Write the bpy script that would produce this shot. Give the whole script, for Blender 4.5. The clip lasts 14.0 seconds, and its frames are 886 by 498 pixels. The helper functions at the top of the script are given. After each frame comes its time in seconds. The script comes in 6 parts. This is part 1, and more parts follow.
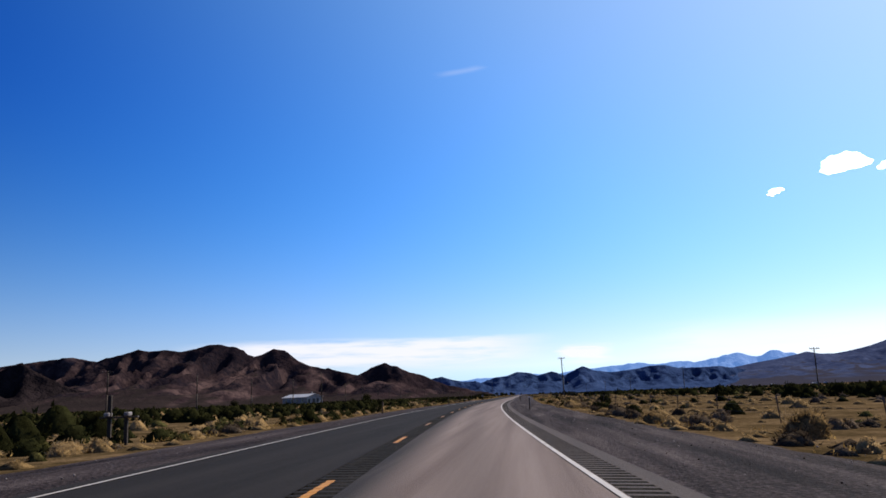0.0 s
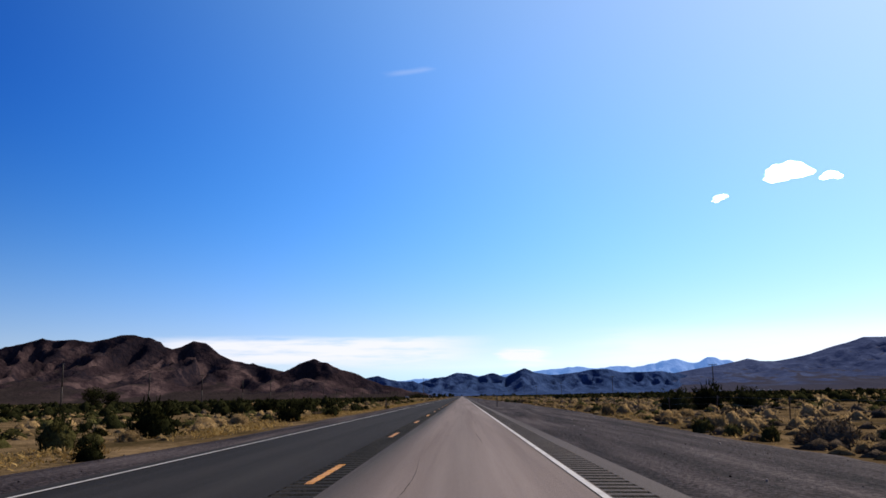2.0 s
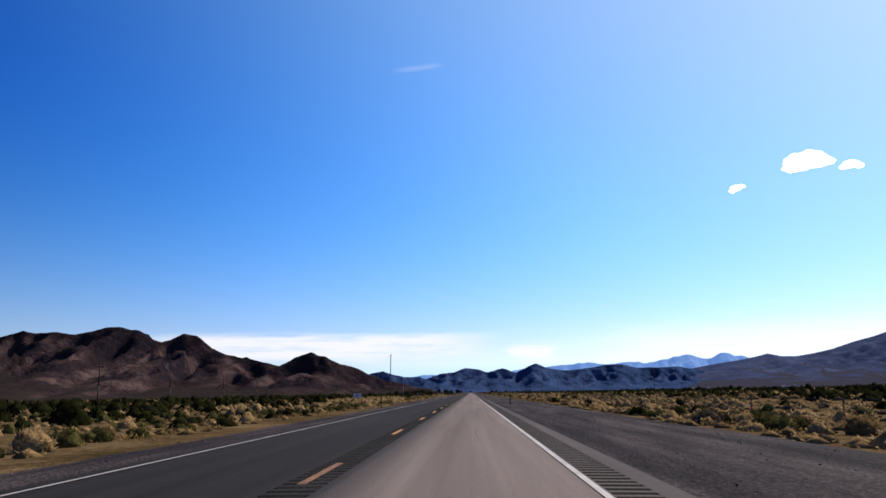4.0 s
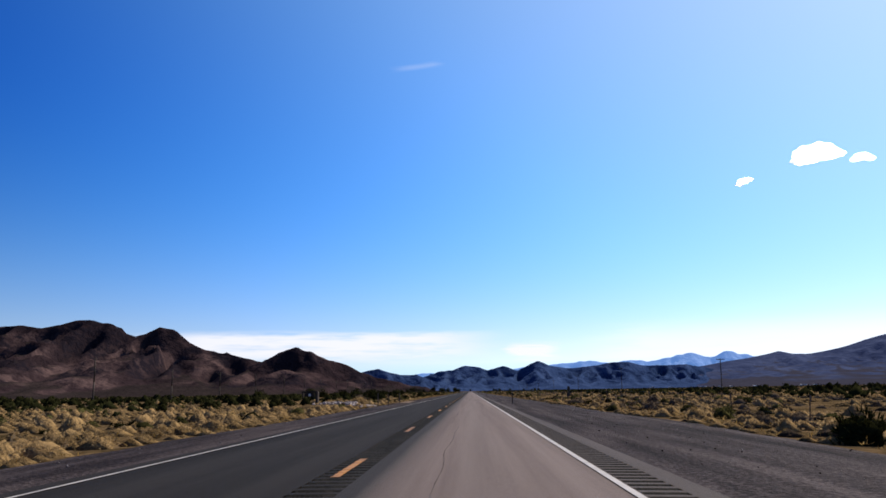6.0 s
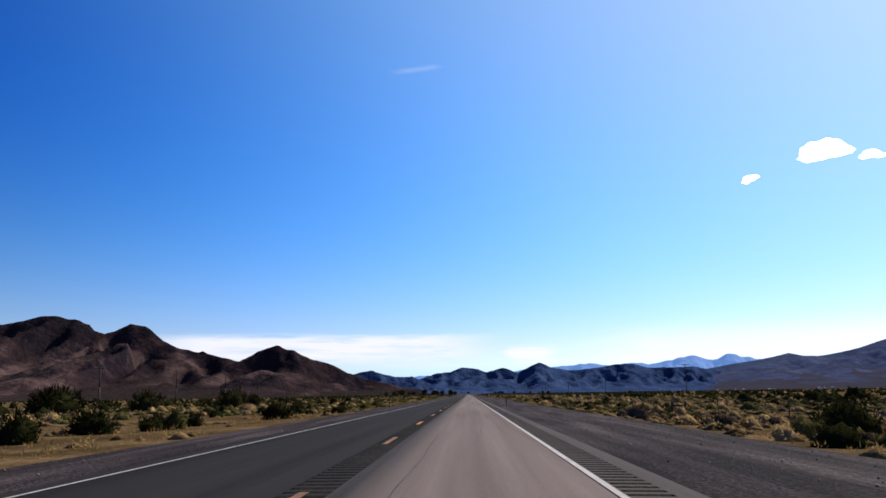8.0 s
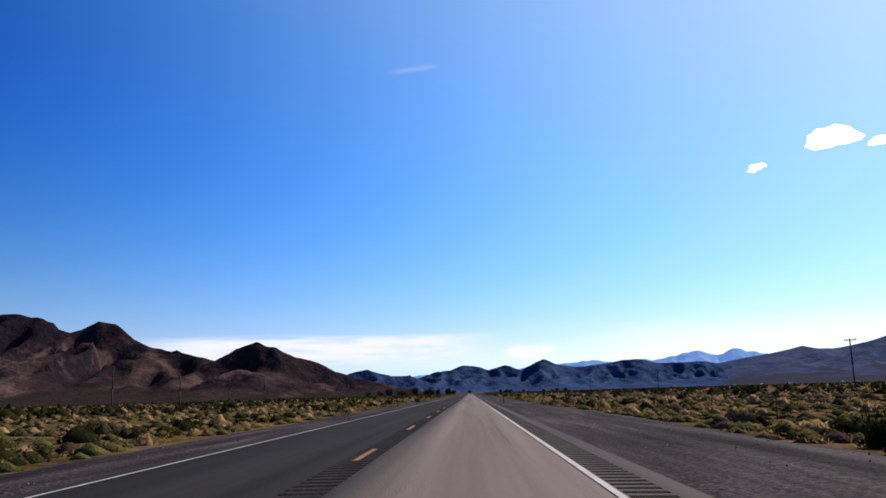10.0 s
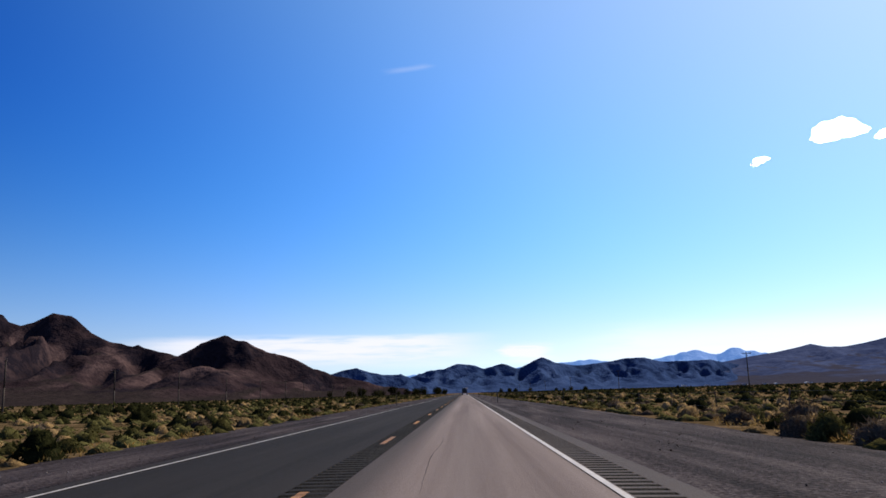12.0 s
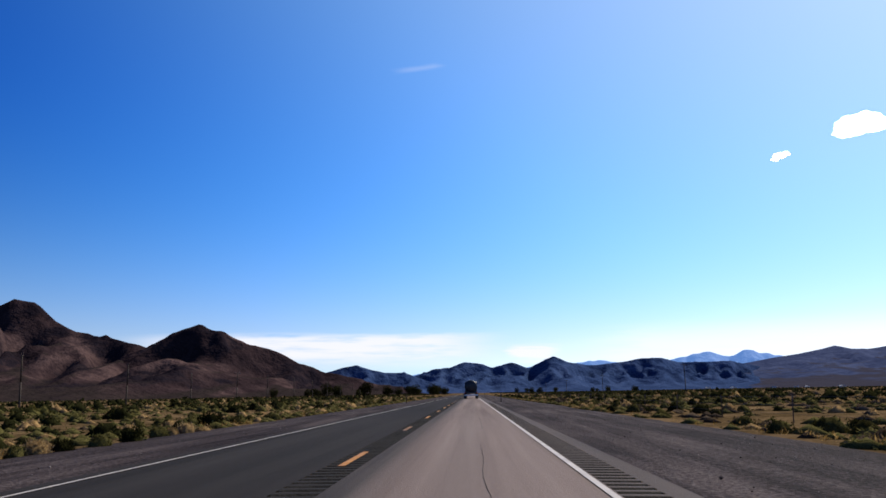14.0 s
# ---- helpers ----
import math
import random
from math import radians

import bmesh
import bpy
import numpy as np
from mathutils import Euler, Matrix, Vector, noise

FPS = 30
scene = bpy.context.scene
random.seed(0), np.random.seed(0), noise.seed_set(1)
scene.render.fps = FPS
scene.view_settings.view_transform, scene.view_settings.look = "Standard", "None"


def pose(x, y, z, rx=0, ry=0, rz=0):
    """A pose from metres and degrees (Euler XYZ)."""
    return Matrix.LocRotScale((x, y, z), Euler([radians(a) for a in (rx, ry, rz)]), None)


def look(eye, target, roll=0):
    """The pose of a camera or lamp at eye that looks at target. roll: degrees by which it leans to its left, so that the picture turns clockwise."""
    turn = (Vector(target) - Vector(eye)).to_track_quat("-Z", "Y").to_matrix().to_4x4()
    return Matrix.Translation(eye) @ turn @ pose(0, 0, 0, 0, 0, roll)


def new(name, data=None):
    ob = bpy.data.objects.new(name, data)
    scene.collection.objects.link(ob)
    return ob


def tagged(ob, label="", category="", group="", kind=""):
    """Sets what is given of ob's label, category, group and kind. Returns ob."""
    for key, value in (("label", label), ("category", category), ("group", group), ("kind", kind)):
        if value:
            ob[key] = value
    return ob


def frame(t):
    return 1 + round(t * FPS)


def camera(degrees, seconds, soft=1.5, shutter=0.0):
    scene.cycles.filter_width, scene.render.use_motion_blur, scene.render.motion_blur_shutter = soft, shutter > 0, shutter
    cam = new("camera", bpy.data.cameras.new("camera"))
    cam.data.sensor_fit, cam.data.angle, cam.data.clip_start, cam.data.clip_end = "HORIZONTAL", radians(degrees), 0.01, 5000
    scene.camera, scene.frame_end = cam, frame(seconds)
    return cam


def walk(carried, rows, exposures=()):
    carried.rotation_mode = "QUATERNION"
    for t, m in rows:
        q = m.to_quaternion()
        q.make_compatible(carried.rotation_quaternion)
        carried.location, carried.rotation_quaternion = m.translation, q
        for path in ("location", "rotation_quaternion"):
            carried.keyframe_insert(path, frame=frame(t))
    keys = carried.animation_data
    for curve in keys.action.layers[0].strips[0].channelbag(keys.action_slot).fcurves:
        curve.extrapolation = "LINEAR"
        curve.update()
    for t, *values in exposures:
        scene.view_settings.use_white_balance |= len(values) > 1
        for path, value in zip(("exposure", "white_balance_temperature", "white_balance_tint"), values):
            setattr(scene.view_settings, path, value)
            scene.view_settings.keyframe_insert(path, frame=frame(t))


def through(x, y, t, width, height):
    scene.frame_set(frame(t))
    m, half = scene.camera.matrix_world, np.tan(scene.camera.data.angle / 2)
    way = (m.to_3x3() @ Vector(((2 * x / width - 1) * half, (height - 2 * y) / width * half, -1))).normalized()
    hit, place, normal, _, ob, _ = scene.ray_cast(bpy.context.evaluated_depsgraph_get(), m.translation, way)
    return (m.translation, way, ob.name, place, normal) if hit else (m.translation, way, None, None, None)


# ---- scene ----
# The film runs at several times road speed, so the whole place is built at
# K of its real size: all lengths below are real metres and are scaled once, on building.
K = 0.3
BEND_END, BEND = 139.0, 2.45e-4
GROOVE = 0.41  # spacing of the grooves milled across the road's seams


def centre(y):
    """Sideways place of the road's centre line: a gentle right-hand bend that runs out into a straight."""
    return BEND * max(0.0, BEND_END - y) ** 2


def banking(y):
    return 0.0185 * min(1.0, max(0.0, (BEND_END - y) / BEND_END))


def smooth(a, b, v):
    t = min(1.0, max(0.0, (v - a) / (b - a)))
    return t * t * (3 - 2 * t)


def verge(y):
    """Half width of the gravel on the right-hand side."""
    return float(np.interp(y, (130, 200, 265, 320, 400, 500, 900, 1330, 1400, 1500, 1570, 1690), (9.2, 9.4, 9.9, 12.0, 12.2, 10.7, 10.1, 9.9, 10.4, 10.7, 9.9, 10.8)))


# ---- camera ----
cam = camera(56.8, 14.0, soft=1.6)
EYE = 1.09
ROWS = (
    (0.0, 6.67, 0.0, 5.54, 10.26, 2.16),
    (0.5, 3.74, 57.8, 4.25, 10.19, 1.63),
    (1.0, 2.02, 119.5, 2.32, 10.04, 1.62),
    (1.5, 1.88, 179.0, 1.77, 10.18, 1.41),
    (2.0, 2.04, 241.1, 1.31, 10.19, 1.04),
    (2.5, 2.27, 297.5, 1.78, 10.00, 1.11),
    (3.0, 2.22, 356.1, 1.97, 9.94, 1.07),
    (5.5, 1.98, 654.0, 1.81, 9.97, 0.93),
    (6.0, 1.83, 716.5, 1.88, 9.86, 0.97),
    (6.5, 1.83, 772.9, 1.63, 9.85, 1.48),
    (7.0, 2.22, 830.7, 1.84, 9.99, 1.30),
    (7.5, 2.05, 889.6, 2.16, 9.88, 1.18),
    (8.0, 1.94, 952.5, 1.75, 10.05, 0.87),
    (10.5, 2.04, 1246.9, 1.86, 10.01, 1.74),
    (11.0, 2.04, 1305.8, 1.79, 10.00, 1.39),
    (11.5, 1.92, 1364.7, 2.15, 9.90, 1.36),
    (12.0, 1.92, 1427.9, 1.48, 9.99, 1.63),
    (12.5, 2.13, 1484.1, 1.55, 9.95, 1.29),
    (13.0, 2.26, 1543.0, 1.93, 9.95, 1.29),
    (13.5, 2.12, 1603.1, 1.70, 9.95, 0.71),
    (14.0, 2.08, 1665.4, 1.96, 9.98, 0.99),
)
PATH = [(t, pose(K * x, K * y, K * (EYE - banking(y) * (x - centre(y))), 90 + pitch, roll, yaw)) for t, x, y, yaw, pitch, roll in ROWS]
walk(cam, PATH, exposures=((0.0, 0.3), (14.0, 0.3)))

# ---- sky and sun ----
SUN_RIGHT, SUN_UP = 49.0, 41.0  # degrees to the right of the road's direction, and above the horizon
world = bpy.data.worlds.new("desert_sky")
scene.world = world
world.use_nodes = True
nt = world.node_tree
nt.nodes.clear()
sky = nt.nodes.new("ShaderNodeTexSky")
sky.sky_type = 'NISHITA'
sky.sun_disc = False
sky.sun_elevation, sky.sun_rotation = radians(SUN_UP), radians(SUN_RIGHT)
sky.altitude, sky.air_density, sky.dust_density, sky.ozone_density = 800, 1.0, 0.8, 3.0
deep = nt.nodes.new("ShaderNodeHueSaturation")
deep.inputs["Saturation"].default_value = 1.12
rich = nt.nodes.new("ShaderNodeGamma")
rich.inputs["Gamma"].default_value = 1.4
bg = nt.nodes.new("ShaderNodeBackground")
bg.inputs["Strength"].default_value = 0.079
out = nt.nodes.new("ShaderNodeOutputWorld")
nt.links.new(sky.outputs[0], deep.inputs["Color"])
nt.links.new(deep.outputs[0], rich.inputs["Color"])

# thin white cloud lying low along the horizon
tc = nt.nodes.new("ShaderNodeTexCoord")
sep = nt.nodes.new("ShaderNodeSeparateXYZ")
nt.links.new(tc.outputs["Generated"], sep.inputs[0])


def wmath(op, a, b=None, c=None, clamp=False):
    n = nt.nodes.new("ShaderNodeMath")
    n.operation, n.use_clamp = op, clamp
    for i, v in enumerate((a, b, c)):
        if v is None:
            continue
        if isinstance(v, (int, float)):
            n.inputs[i].default_value = v
        else:
            nt.links.new(v, n.inputs[i])
    return n.outputs[0]


def wstep(v, a, b):
    n = nt.nodes.new("ShaderNodeMapRange")
    n.interpolation_type = 'SMOOTHSTEP'
    nt.links.new(v, n.inputs["Value"])
    n.inputs["From Min"].default_value, n.inputs["From Max"].default_value = a, b
    return n.outputs["Result"]


stretch = nt.nodes.new("ShaderNodeMapping")
stretch.inputs["Scale"].default_value = (9, 9, 90)
nt.links.new(tc.outputs["Generated"], stretch.inputs["Vector"])
wn = nt.nodes.new("ShaderNodeTexNoise")
wn.inputs["Scale"].default_value, wn.inputs["Detail"].default_value, wn.inputs["Roughness"].default_value = 1.0, 6, 0.6
nt.links.new(stretch.outputs[0], wn.inputs["Vector"])
wob = wmath('MULTIPLY', wmath('SUBTRACT', wn.outputs["Fac"], 0.5), 0.02)
up = wmath('ADD', sep.outputs["Z"], wob)
azimuth = wmath('ADD', wmath('ARCTAN2', sep.outputs["X"], sep.outputs["Y"]), wmath('MULTIPLY', wob, 4.0))
band = wmath('MULTIPLY', wstep(up, 0.030, 0.052), wmath('SUBTRACT', 1.0, wstep(up, 0.066, 0.074)))
side = wmath('MULTIPLY', wstep(azimuth, -0.42, -0.30), wmath('SUBTRACT', 1.0, wstep(azimuth, -0.06, 0.06)))
puff = wmath('MULTIPLY', wmath('MULTIPLY', wstep(azimuth, 0.045, 0.065), wmath('SUBTRACT', 1.0, wstep(azimuth, 0.085, 0.115))),
             wmath('MULTIPLY', wstep(up, 0.030, 0.042), wmath('SUBTRACT', 1.0, wstep(up, 0.050, 0.060))))
far_side = wmath('MULTIPLY', wmath('MULTIPLY', wstep(azimuth, 0.13, 0.22), wmath('SUBTRACT', 1.0, wstep(azimuth, 0.9, 1.4))),
                 wmath('MULTIPLY', wstep(up, 0.02, 0.04), wmath('SUBTRACT', 1.0, wstep(up, 0.050, 0.085))))
cover = wmath('MULTIPLY', wmath('ADD', wmath('ADD', wmath('MULTIPLY', band, side), wmath('MULTIPLY', puff, 1.3)), wmath('MULTIPLY', far_side, 0.75), clamp=True), wstep(wn.outputs["Fac"], 0.22, 0.55))
# a short faint streak of cloud high up
lean = wmath('SUBTRACT', wmath('ADD', sep.outputs["Z"], wmath('MULTIPLY', wob, 0.25)), wmath('MULTIPLY', azimuth, 0.12))
streak = wmath('MULTIPLY', wmath('MULTIPLY', wstep(azimuth, -0.095, -0.06), wmath('SUBTRACT', 1.0, wstep(azimuth, -0.045, -0.02))),
               wmath('MULTIPLY', wstep(lean, 0.384, 0.388), wmath('SUBTRACT', 1.0, wstep(lean, 0.388, 0.393))))
veil = nt.nodes.new("ShaderNodeMix")
veil.data_type = 'RGBA'
nt.links.new(wmath('ADD', wmath('MULTIPLY', cover, 0.85), wmath('MULTIPLY', streak, 0.13), clamp=True), veil.inputs["Factor"])
# bright haze round the sun and along the horizon
to_sun = nt.nodes.new("ShaderNodeVectorMath")
to_sun.operation = 'DOT_PRODUCT'
nt.links.new(tc.outputs["Generated"], to_sun.inputs[0])
to_sun.inputs[1].default_value = (math.sin(radians(SUN_RIGHT)) * math.cos(radians(SUN_UP)), math.cos(radians(SUN_RIGHT)) * math.cos(radians(SUN_UP)), math.sin(radians(SUN_UP)))
glow = wmath('POWER', wmath('MAXIMUM', to_sun.outputs["Value"], 0.0), 4.0)
haze = wmath('MULTIPLY', wmath('POWER', wmath('SUBTRACT', 1.0, wmath('ABSOLUTE', sep.outputs["Z"])), 9.0), 0.57)
mix_a, mix_b = nt.nodes.new("ShaderNodeMix"), nt.nodes.new("ShaderNodeMix")
for n in (mix_a, mix_b):
    n.data_type = 'RGBA'
nt.links.new(wmath('MULTIPLY', glow, 0.8, clamp=True), mix_a.inputs["Factor"])
parts = nt.nodes.new("ShaderNodeSeparateColor")
join = nt.nodes.new("ShaderNodeCombineColor")
parts.mode = join.mode = 'HSV'
nt.links.new(rich.outputs[0], parts.inputs[0])
pale = wmath('SUBTRACT', 1.0, parts.outputs[1])
high = wmath('MULTIPLY', wstep(sep.outputs["Z"], 0.04, 0.42), wstep(to_sun.outputs["Value"], 0.85, 0.15))
nt.links.new(wmath('ADD', wmath('MULTIPLY', parts.outputs[0], 0.15), wmath('MULTIPLY_ADD', high, 0.027, 0.5205)), join.inputs[0])
nt.links.new(wmath('SUBTRACT', 1.0, wmath('POWER', pale, wmath('MULTIPLY_ADD', high, 2.6, 1.6))), join.inputs[1])
dim = nt.nodes.new("ShaderNodeMapRange")
nt.links.new(to_sun.outputs["Value"], dim.inputs["Value"])
for socket, value in (("From Min", 0.05), ("From Max", 0.7), ("To Min", 0.44), ("To Max", 0.92)):
    dim.inputs[socket].default_value = value
nt.links.new(wmath('MULTIPLY', wmath('MULTIPLY', parts.outputs[2], dim.outputs["Result"]), wmath('MULTIPLY_ADD', high, 0.16, 1.0)), join.inputs[2])
nt.links.new(join.outputs[0], mix_a.inputs["A"])
mix_a.inputs["B"].default_value = (7.9, 9.0, 10.9, 1)
nt.links.new(haze, mix_b.inputs["Factor"])
nt.links.new(mix_a.outputs["Result"], mix_b.inputs["A"])
mix_b.inputs["B"].default_value = (6.4, 8.5, 10.9, 1)
nt.links.new(mix_b.outputs["Result"], veil.inputs["A"])
veil.inputs["B"].default_value = (10.4, 10.2, 10.9, 1)
nt.links.new(veil.outputs["Result"], bg.inputs["Color"])
nt.links.new(bg.outputs[0], out.inputs[0])

sun = new("sun", bpy.data.lights.new("sun", 'SUN'))
sun.data.energy, sun.data.angle, sun.data.color = 5.0, radians(0.55), (1.0, 0.9, 0.75)
toward = Vector((math.sin(radians(SUN_RIGHT)) * math.cos(radians(SUN_UP)), math.cos(radians(SUN_RIGHT)) * math.cos(radians(SUN_UP)), math.sin(radians(SUN_UP))))
sun.matrix_world = look(toward * 100, (0, 0, 0))


# ---- materials ----
def surface(name, dark, mid, light, big=3.0, small=0.05, rough=0.9, bump=0.3, stretch=(1, 1, 1), island=0.0, each=0.0, spec=0.3, through=0.0, fine=0.45):
    """A procedural surface: three colours mixed by a broad and a fine noise (sizes in real metres), relief, and changes from piece to piece."""
    m = bpy.data.materials.new(name)
    m.use_nodes = True
    t = m.node_tree
    bsdf = t.nodes["Principled BSDF"]
    bsdf.inputs["Roughness"].default_value = rough
    bsdf.inputs["Specular IOR Level"].default_value = spec
    co = t.nodes.new("ShaderNodeTexCoord")
    mp = t.nodes.new("ShaderNodeMapping")
    mp.inputs["Scale"].default_value = stretch
    t.links.new(co.outputs["Object"], mp.inputs["Vector"])
    n1, n2 = t.nodes.new("ShaderNodeTexNoise"), t.nodes.new("ShaderNodeTexNoise")
    for n, s, d in ((n1, big, 5), (n2, small, 3)):
        n.inputs["Scale"].default_value, n.inputs["Detail"].default_value = 1 / (s * K), d
        n.inputs["Roughness"].default_value = 0.62
        t.links.new(mp.outputs[0] if n is n1 else co.outputs["Object"], n.inputs["Vector"])
    mixed = t.nodes.new("ShaderNodeMath")
    mixed.operation = 'MULTIPLY_ADD'
    t.links.new(n2.outputs["Fac"], mixed.inputs[0])
    mixed.inputs[1].default_value = fine
    half = t.nodes.new("ShaderNodeMath")
    half.operation = 'MULTIPLY_ADD'
    t.links.new(n1.outputs["Fac"], half.inputs[0])
    half.inputs[1].default_value, half.inputs[2].default_value = 1.0, -0.49 * fine
    t.links.new(half.outputs[0], mixed.inputs[2])
    last = mixed.outputs[0]
    for weight, node, socket in ((island, "ShaderNodeNewGeometry", "Random Per Island"), (each, "ShaderNodeObjectInfo", "Random")):
        if weight:
            r = t.nodes.new(node)
            a = t.nodes.new("ShaderNodeMath")
            a.operation = 'MULTIPLY_ADD'
            t.links.new(r.outputs[socket], a.inputs[0])
            a.inputs[1].default_value = weight
            b = t.nodes.new("ShaderNodeMath")
            b.operation = 'SUBTRACT'
            t.links.new(last, b.inputs[0])
            b.inputs[1].default_value = weight / 2
            t.links.new(b.outputs[0], a.inputs[2])
            last = a.outputs[0]
    ramp = t.nodes.new("ShaderNodeValToRGB")
    ramp.color_ramp.elements[0].position, ramp.color_ramp.elements[1].position = 0.3, 0.72
    ramp.color_ramp.elements[0].color, ramp.color_ramp.elements[1].color = (*dark, 1), (*light, 1)
    ramp.color_ramp.elements.new(0.5).color = (*mid, 1)
    t.links.new(last, ramp.inputs[0])
    t.links.new(ramp.outputs[0], bsdf.inputs["Base Color"])
    if bump:
        b = t.nodes.new("ShaderNodeBump")
        b.inputs["Strength"].default_value, b.inputs["Distance"].default_value = bump, small * K
        t.links.new(n2.outputs["Fac"], b.inputs["Height"])
        t.links.new(b.outputs[0], bsdf.inputs["Normal"])
    if through:
        tr = t.nodes.new("ShaderNodeBsdfTranslucent")
        t.links.new(ramp.outputs[0], tr.inputs["Color"])
        mx = t.nodes.new("ShaderNodeMixShader")
        mx.inputs[0].default_value = through
        t.links.new(bsdf.outputs[0], mx.inputs[1])
        t.links.new(tr.outputs[0], mx.inputs[2])
        t.links.new(mx.outputs[0], t.nodes["Material Output"].inputs["Surface"])
    return m


M_SAND = surface("desert_sand", (0.034, 0.0245, 0.0115), (0.081, 0.0535, 0.0265), (0.168, 0.112, 0.062), 5, 0.3, 0.95, 0.6, spec=0.0, fine=0.6)
M_GRAVEL = surface("dark_gravel", (0.0095, 0.007, 0.0075), (0.029, 0.0222, 0.0228), (0.082, 0.065, 0.064), 0.9, 0.08, 0.9, 0.9, (1, 0.06, 1), spec=0.03, fine=1.0)
M_DIRT = surface("pale_dirt", (0.115, 0.08, 0.058), (0.185, 0.135, 0.102), (0.25, 0.188, 0.145), 4, 0.1, 0.95, 0.5, spec=0.0)
M_LANE = surface("worn_pinkish_asphalt", (0.098, 0.072, 0.0635), (0.143, 0.109, 0.098), (0.188, 0.148, 0.134), 0.8, 0.03, 0.85, 0.5, (1, 0.015, 1), spec=0.08)
M_LANE_DARK = surface("dark_asphalt", (0.0125, 0.0112, 0.0112), (0.019, 0.0172, 0.0168), (0.029, 0.0264, 0.0252), 0.9, 0.03, 0.9, 0.5, (1, 0.02, 1), spec=0.04)
M_SHOULDER = surface("grey_shoulder_asphalt", (0.036, 0.026, 0.0235), (0.053, 0.040, 0.036), (0.075, 0.058, 0.052), 0.8, 0.03, 0.8, 0.5, (1, 0.03, 1), spec=0.1)
M_SEAM = surface("tar_seam", (0.008, 0.0075, 0.007), (0.014, 0.013, 0.012), (0.028, 0.025, 0.023), 0.5, 0.05, 0.9, 0.5, (1, 0.15, 1), spec=0.05)
M_WHITE = surface("road_paint_white", (0.2756, 0.2455, 0.2227), (0.3828, 0.3466, 0.3132), (0.4594, 0.4188, 0.3828), 0.7, 0.03, 0.6, 0.3)
M_YELLOW = surface("road_paint_yellow", (0.1305, 0.05503, 0.00783), (0.3263, 0.1301, 0.01018), (0.4567, 0.2001, 0.01957), 0.5, 0.04, 0.6, 0.3, each=0.35)
# brown rock, with a violet haze tint put into its colour
M_ROCK_NEAR = surface("brown_desert_rock", (0.0125, 0.0085, 0.0103), (0.033, 0.0212, 0.0228), (0.108, 0.069, 0.064), 140, 20, 0.95, 0.4, spec=0.0, fine=0.5)
# the knoll's shade is put into this darker rock colour
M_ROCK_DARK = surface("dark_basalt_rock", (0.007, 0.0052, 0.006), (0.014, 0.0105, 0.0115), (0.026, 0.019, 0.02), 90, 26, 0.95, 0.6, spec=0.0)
M_PLATE = surface("dull_marker_plate", (0.1, 0.085, 0.08), (0.15, 0.13, 0.125), (0.21, 0.19, 0.185), 0.1, 0.02, 0.6, 0.1)
# blue and violet here are distance haze put into the base colours
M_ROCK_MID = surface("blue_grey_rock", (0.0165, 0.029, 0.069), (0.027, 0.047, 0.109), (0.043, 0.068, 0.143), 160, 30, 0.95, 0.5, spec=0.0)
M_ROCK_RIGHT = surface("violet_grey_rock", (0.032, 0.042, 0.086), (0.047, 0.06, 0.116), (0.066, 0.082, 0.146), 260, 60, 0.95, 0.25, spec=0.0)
M_TIMBER = surface("weathered_pole_timber", (0.015, 0.0105, 0.0075), (0.03375, 0.024, 0.018), (0.0675, 0.04875, 0.0375), 0.6, 0.04, 0.85, 0.5, (1, 1, 0.1), each=0.2)
M_STEEL = surface("rusty_steel", (0.0375, 0.024, 0.01955), (0.075, 0.0504, 0.0414), (0.125, 0.09, 0.07475), 0.3, 0.02, 0.7, 0.3, each=0.3)
M_CERAMIC = surface("insulator_glaze", (0.08, 0.05, 0.04), (0.1, 0.07, 0.06), (0.13, 0.1, 0.09), 0.2, 0.02, 0.3, 0.0)
M_REFLECT = surface("reflector_white", (0.5, 0.5, 0.5), (0.6, 0.6, 0.62), (0.7, 0.7, 0.72), 0.1, 0.01, 0.35, 0.0)
M_WALL = surface("white_stucco", (0.5, 0.49, 0.48), (0.62, 0.61, 0.6), (0.7, 0.69, 0.68), 1.5, 0.08, 0.9, 0.3)
# shade on the house's white walls is put into this grey
M_HOUSE = surface("shaded_house_boards", (0.16, 0.15, 0.142), (0.235, 0.222, 0.21), (0.31, 0.293, 0.277), 1.5, 0.12, 0.9, 0.3, (1, 1, 6))
M_ROOF = surface("pale_metal_roof", (0.28, 0.28, 0.29), (0.37, 0.37, 0.38), (0.45, 0.45, 0.46), 2, 0.2, 0.6, 0.2, (1, 6, 1))
M_DARKGLASS = surface("dark_window", (0.012, 0.014, 0.02), (0.018, 0.02, 0.03), (0.03, 0.032, 0.04), 0.6, 0.1, 0.15, 0.0)
M_BOARD = surface("white_sign_board", (0.4, 0.42, 0.46), (0.5, 0.52, 0.56), (0.56, 0.58, 0.62), 0.5, 0.03, 0.5, 0.1)
M_BLUE = surface("blue_lettering_bars", (0.03, 0.06, 0.16), (0.05, 0.09, 0.22), (0.07, 0.12, 0.27), 0.2, 0.03, 0.5, 0.1)
M_BOULDER = surface("pale_boulder", (0.035, 0.022, 0.018), (0.11, 0.08, 0.07), (0.36, 0.3, 0.275), 0.35, 0.04, 0.9, 0.7, each=0.6, island=0.3)
M_STONE = surface("loose_stone", (0.0348, 0.02784, 0.02697), (0.0957, 0.07917, 0.07656), (0.2262, 0.1958, 0.187), 0.4, 0.03, 0.9, 0.3, island=0.8, spec=0.0)
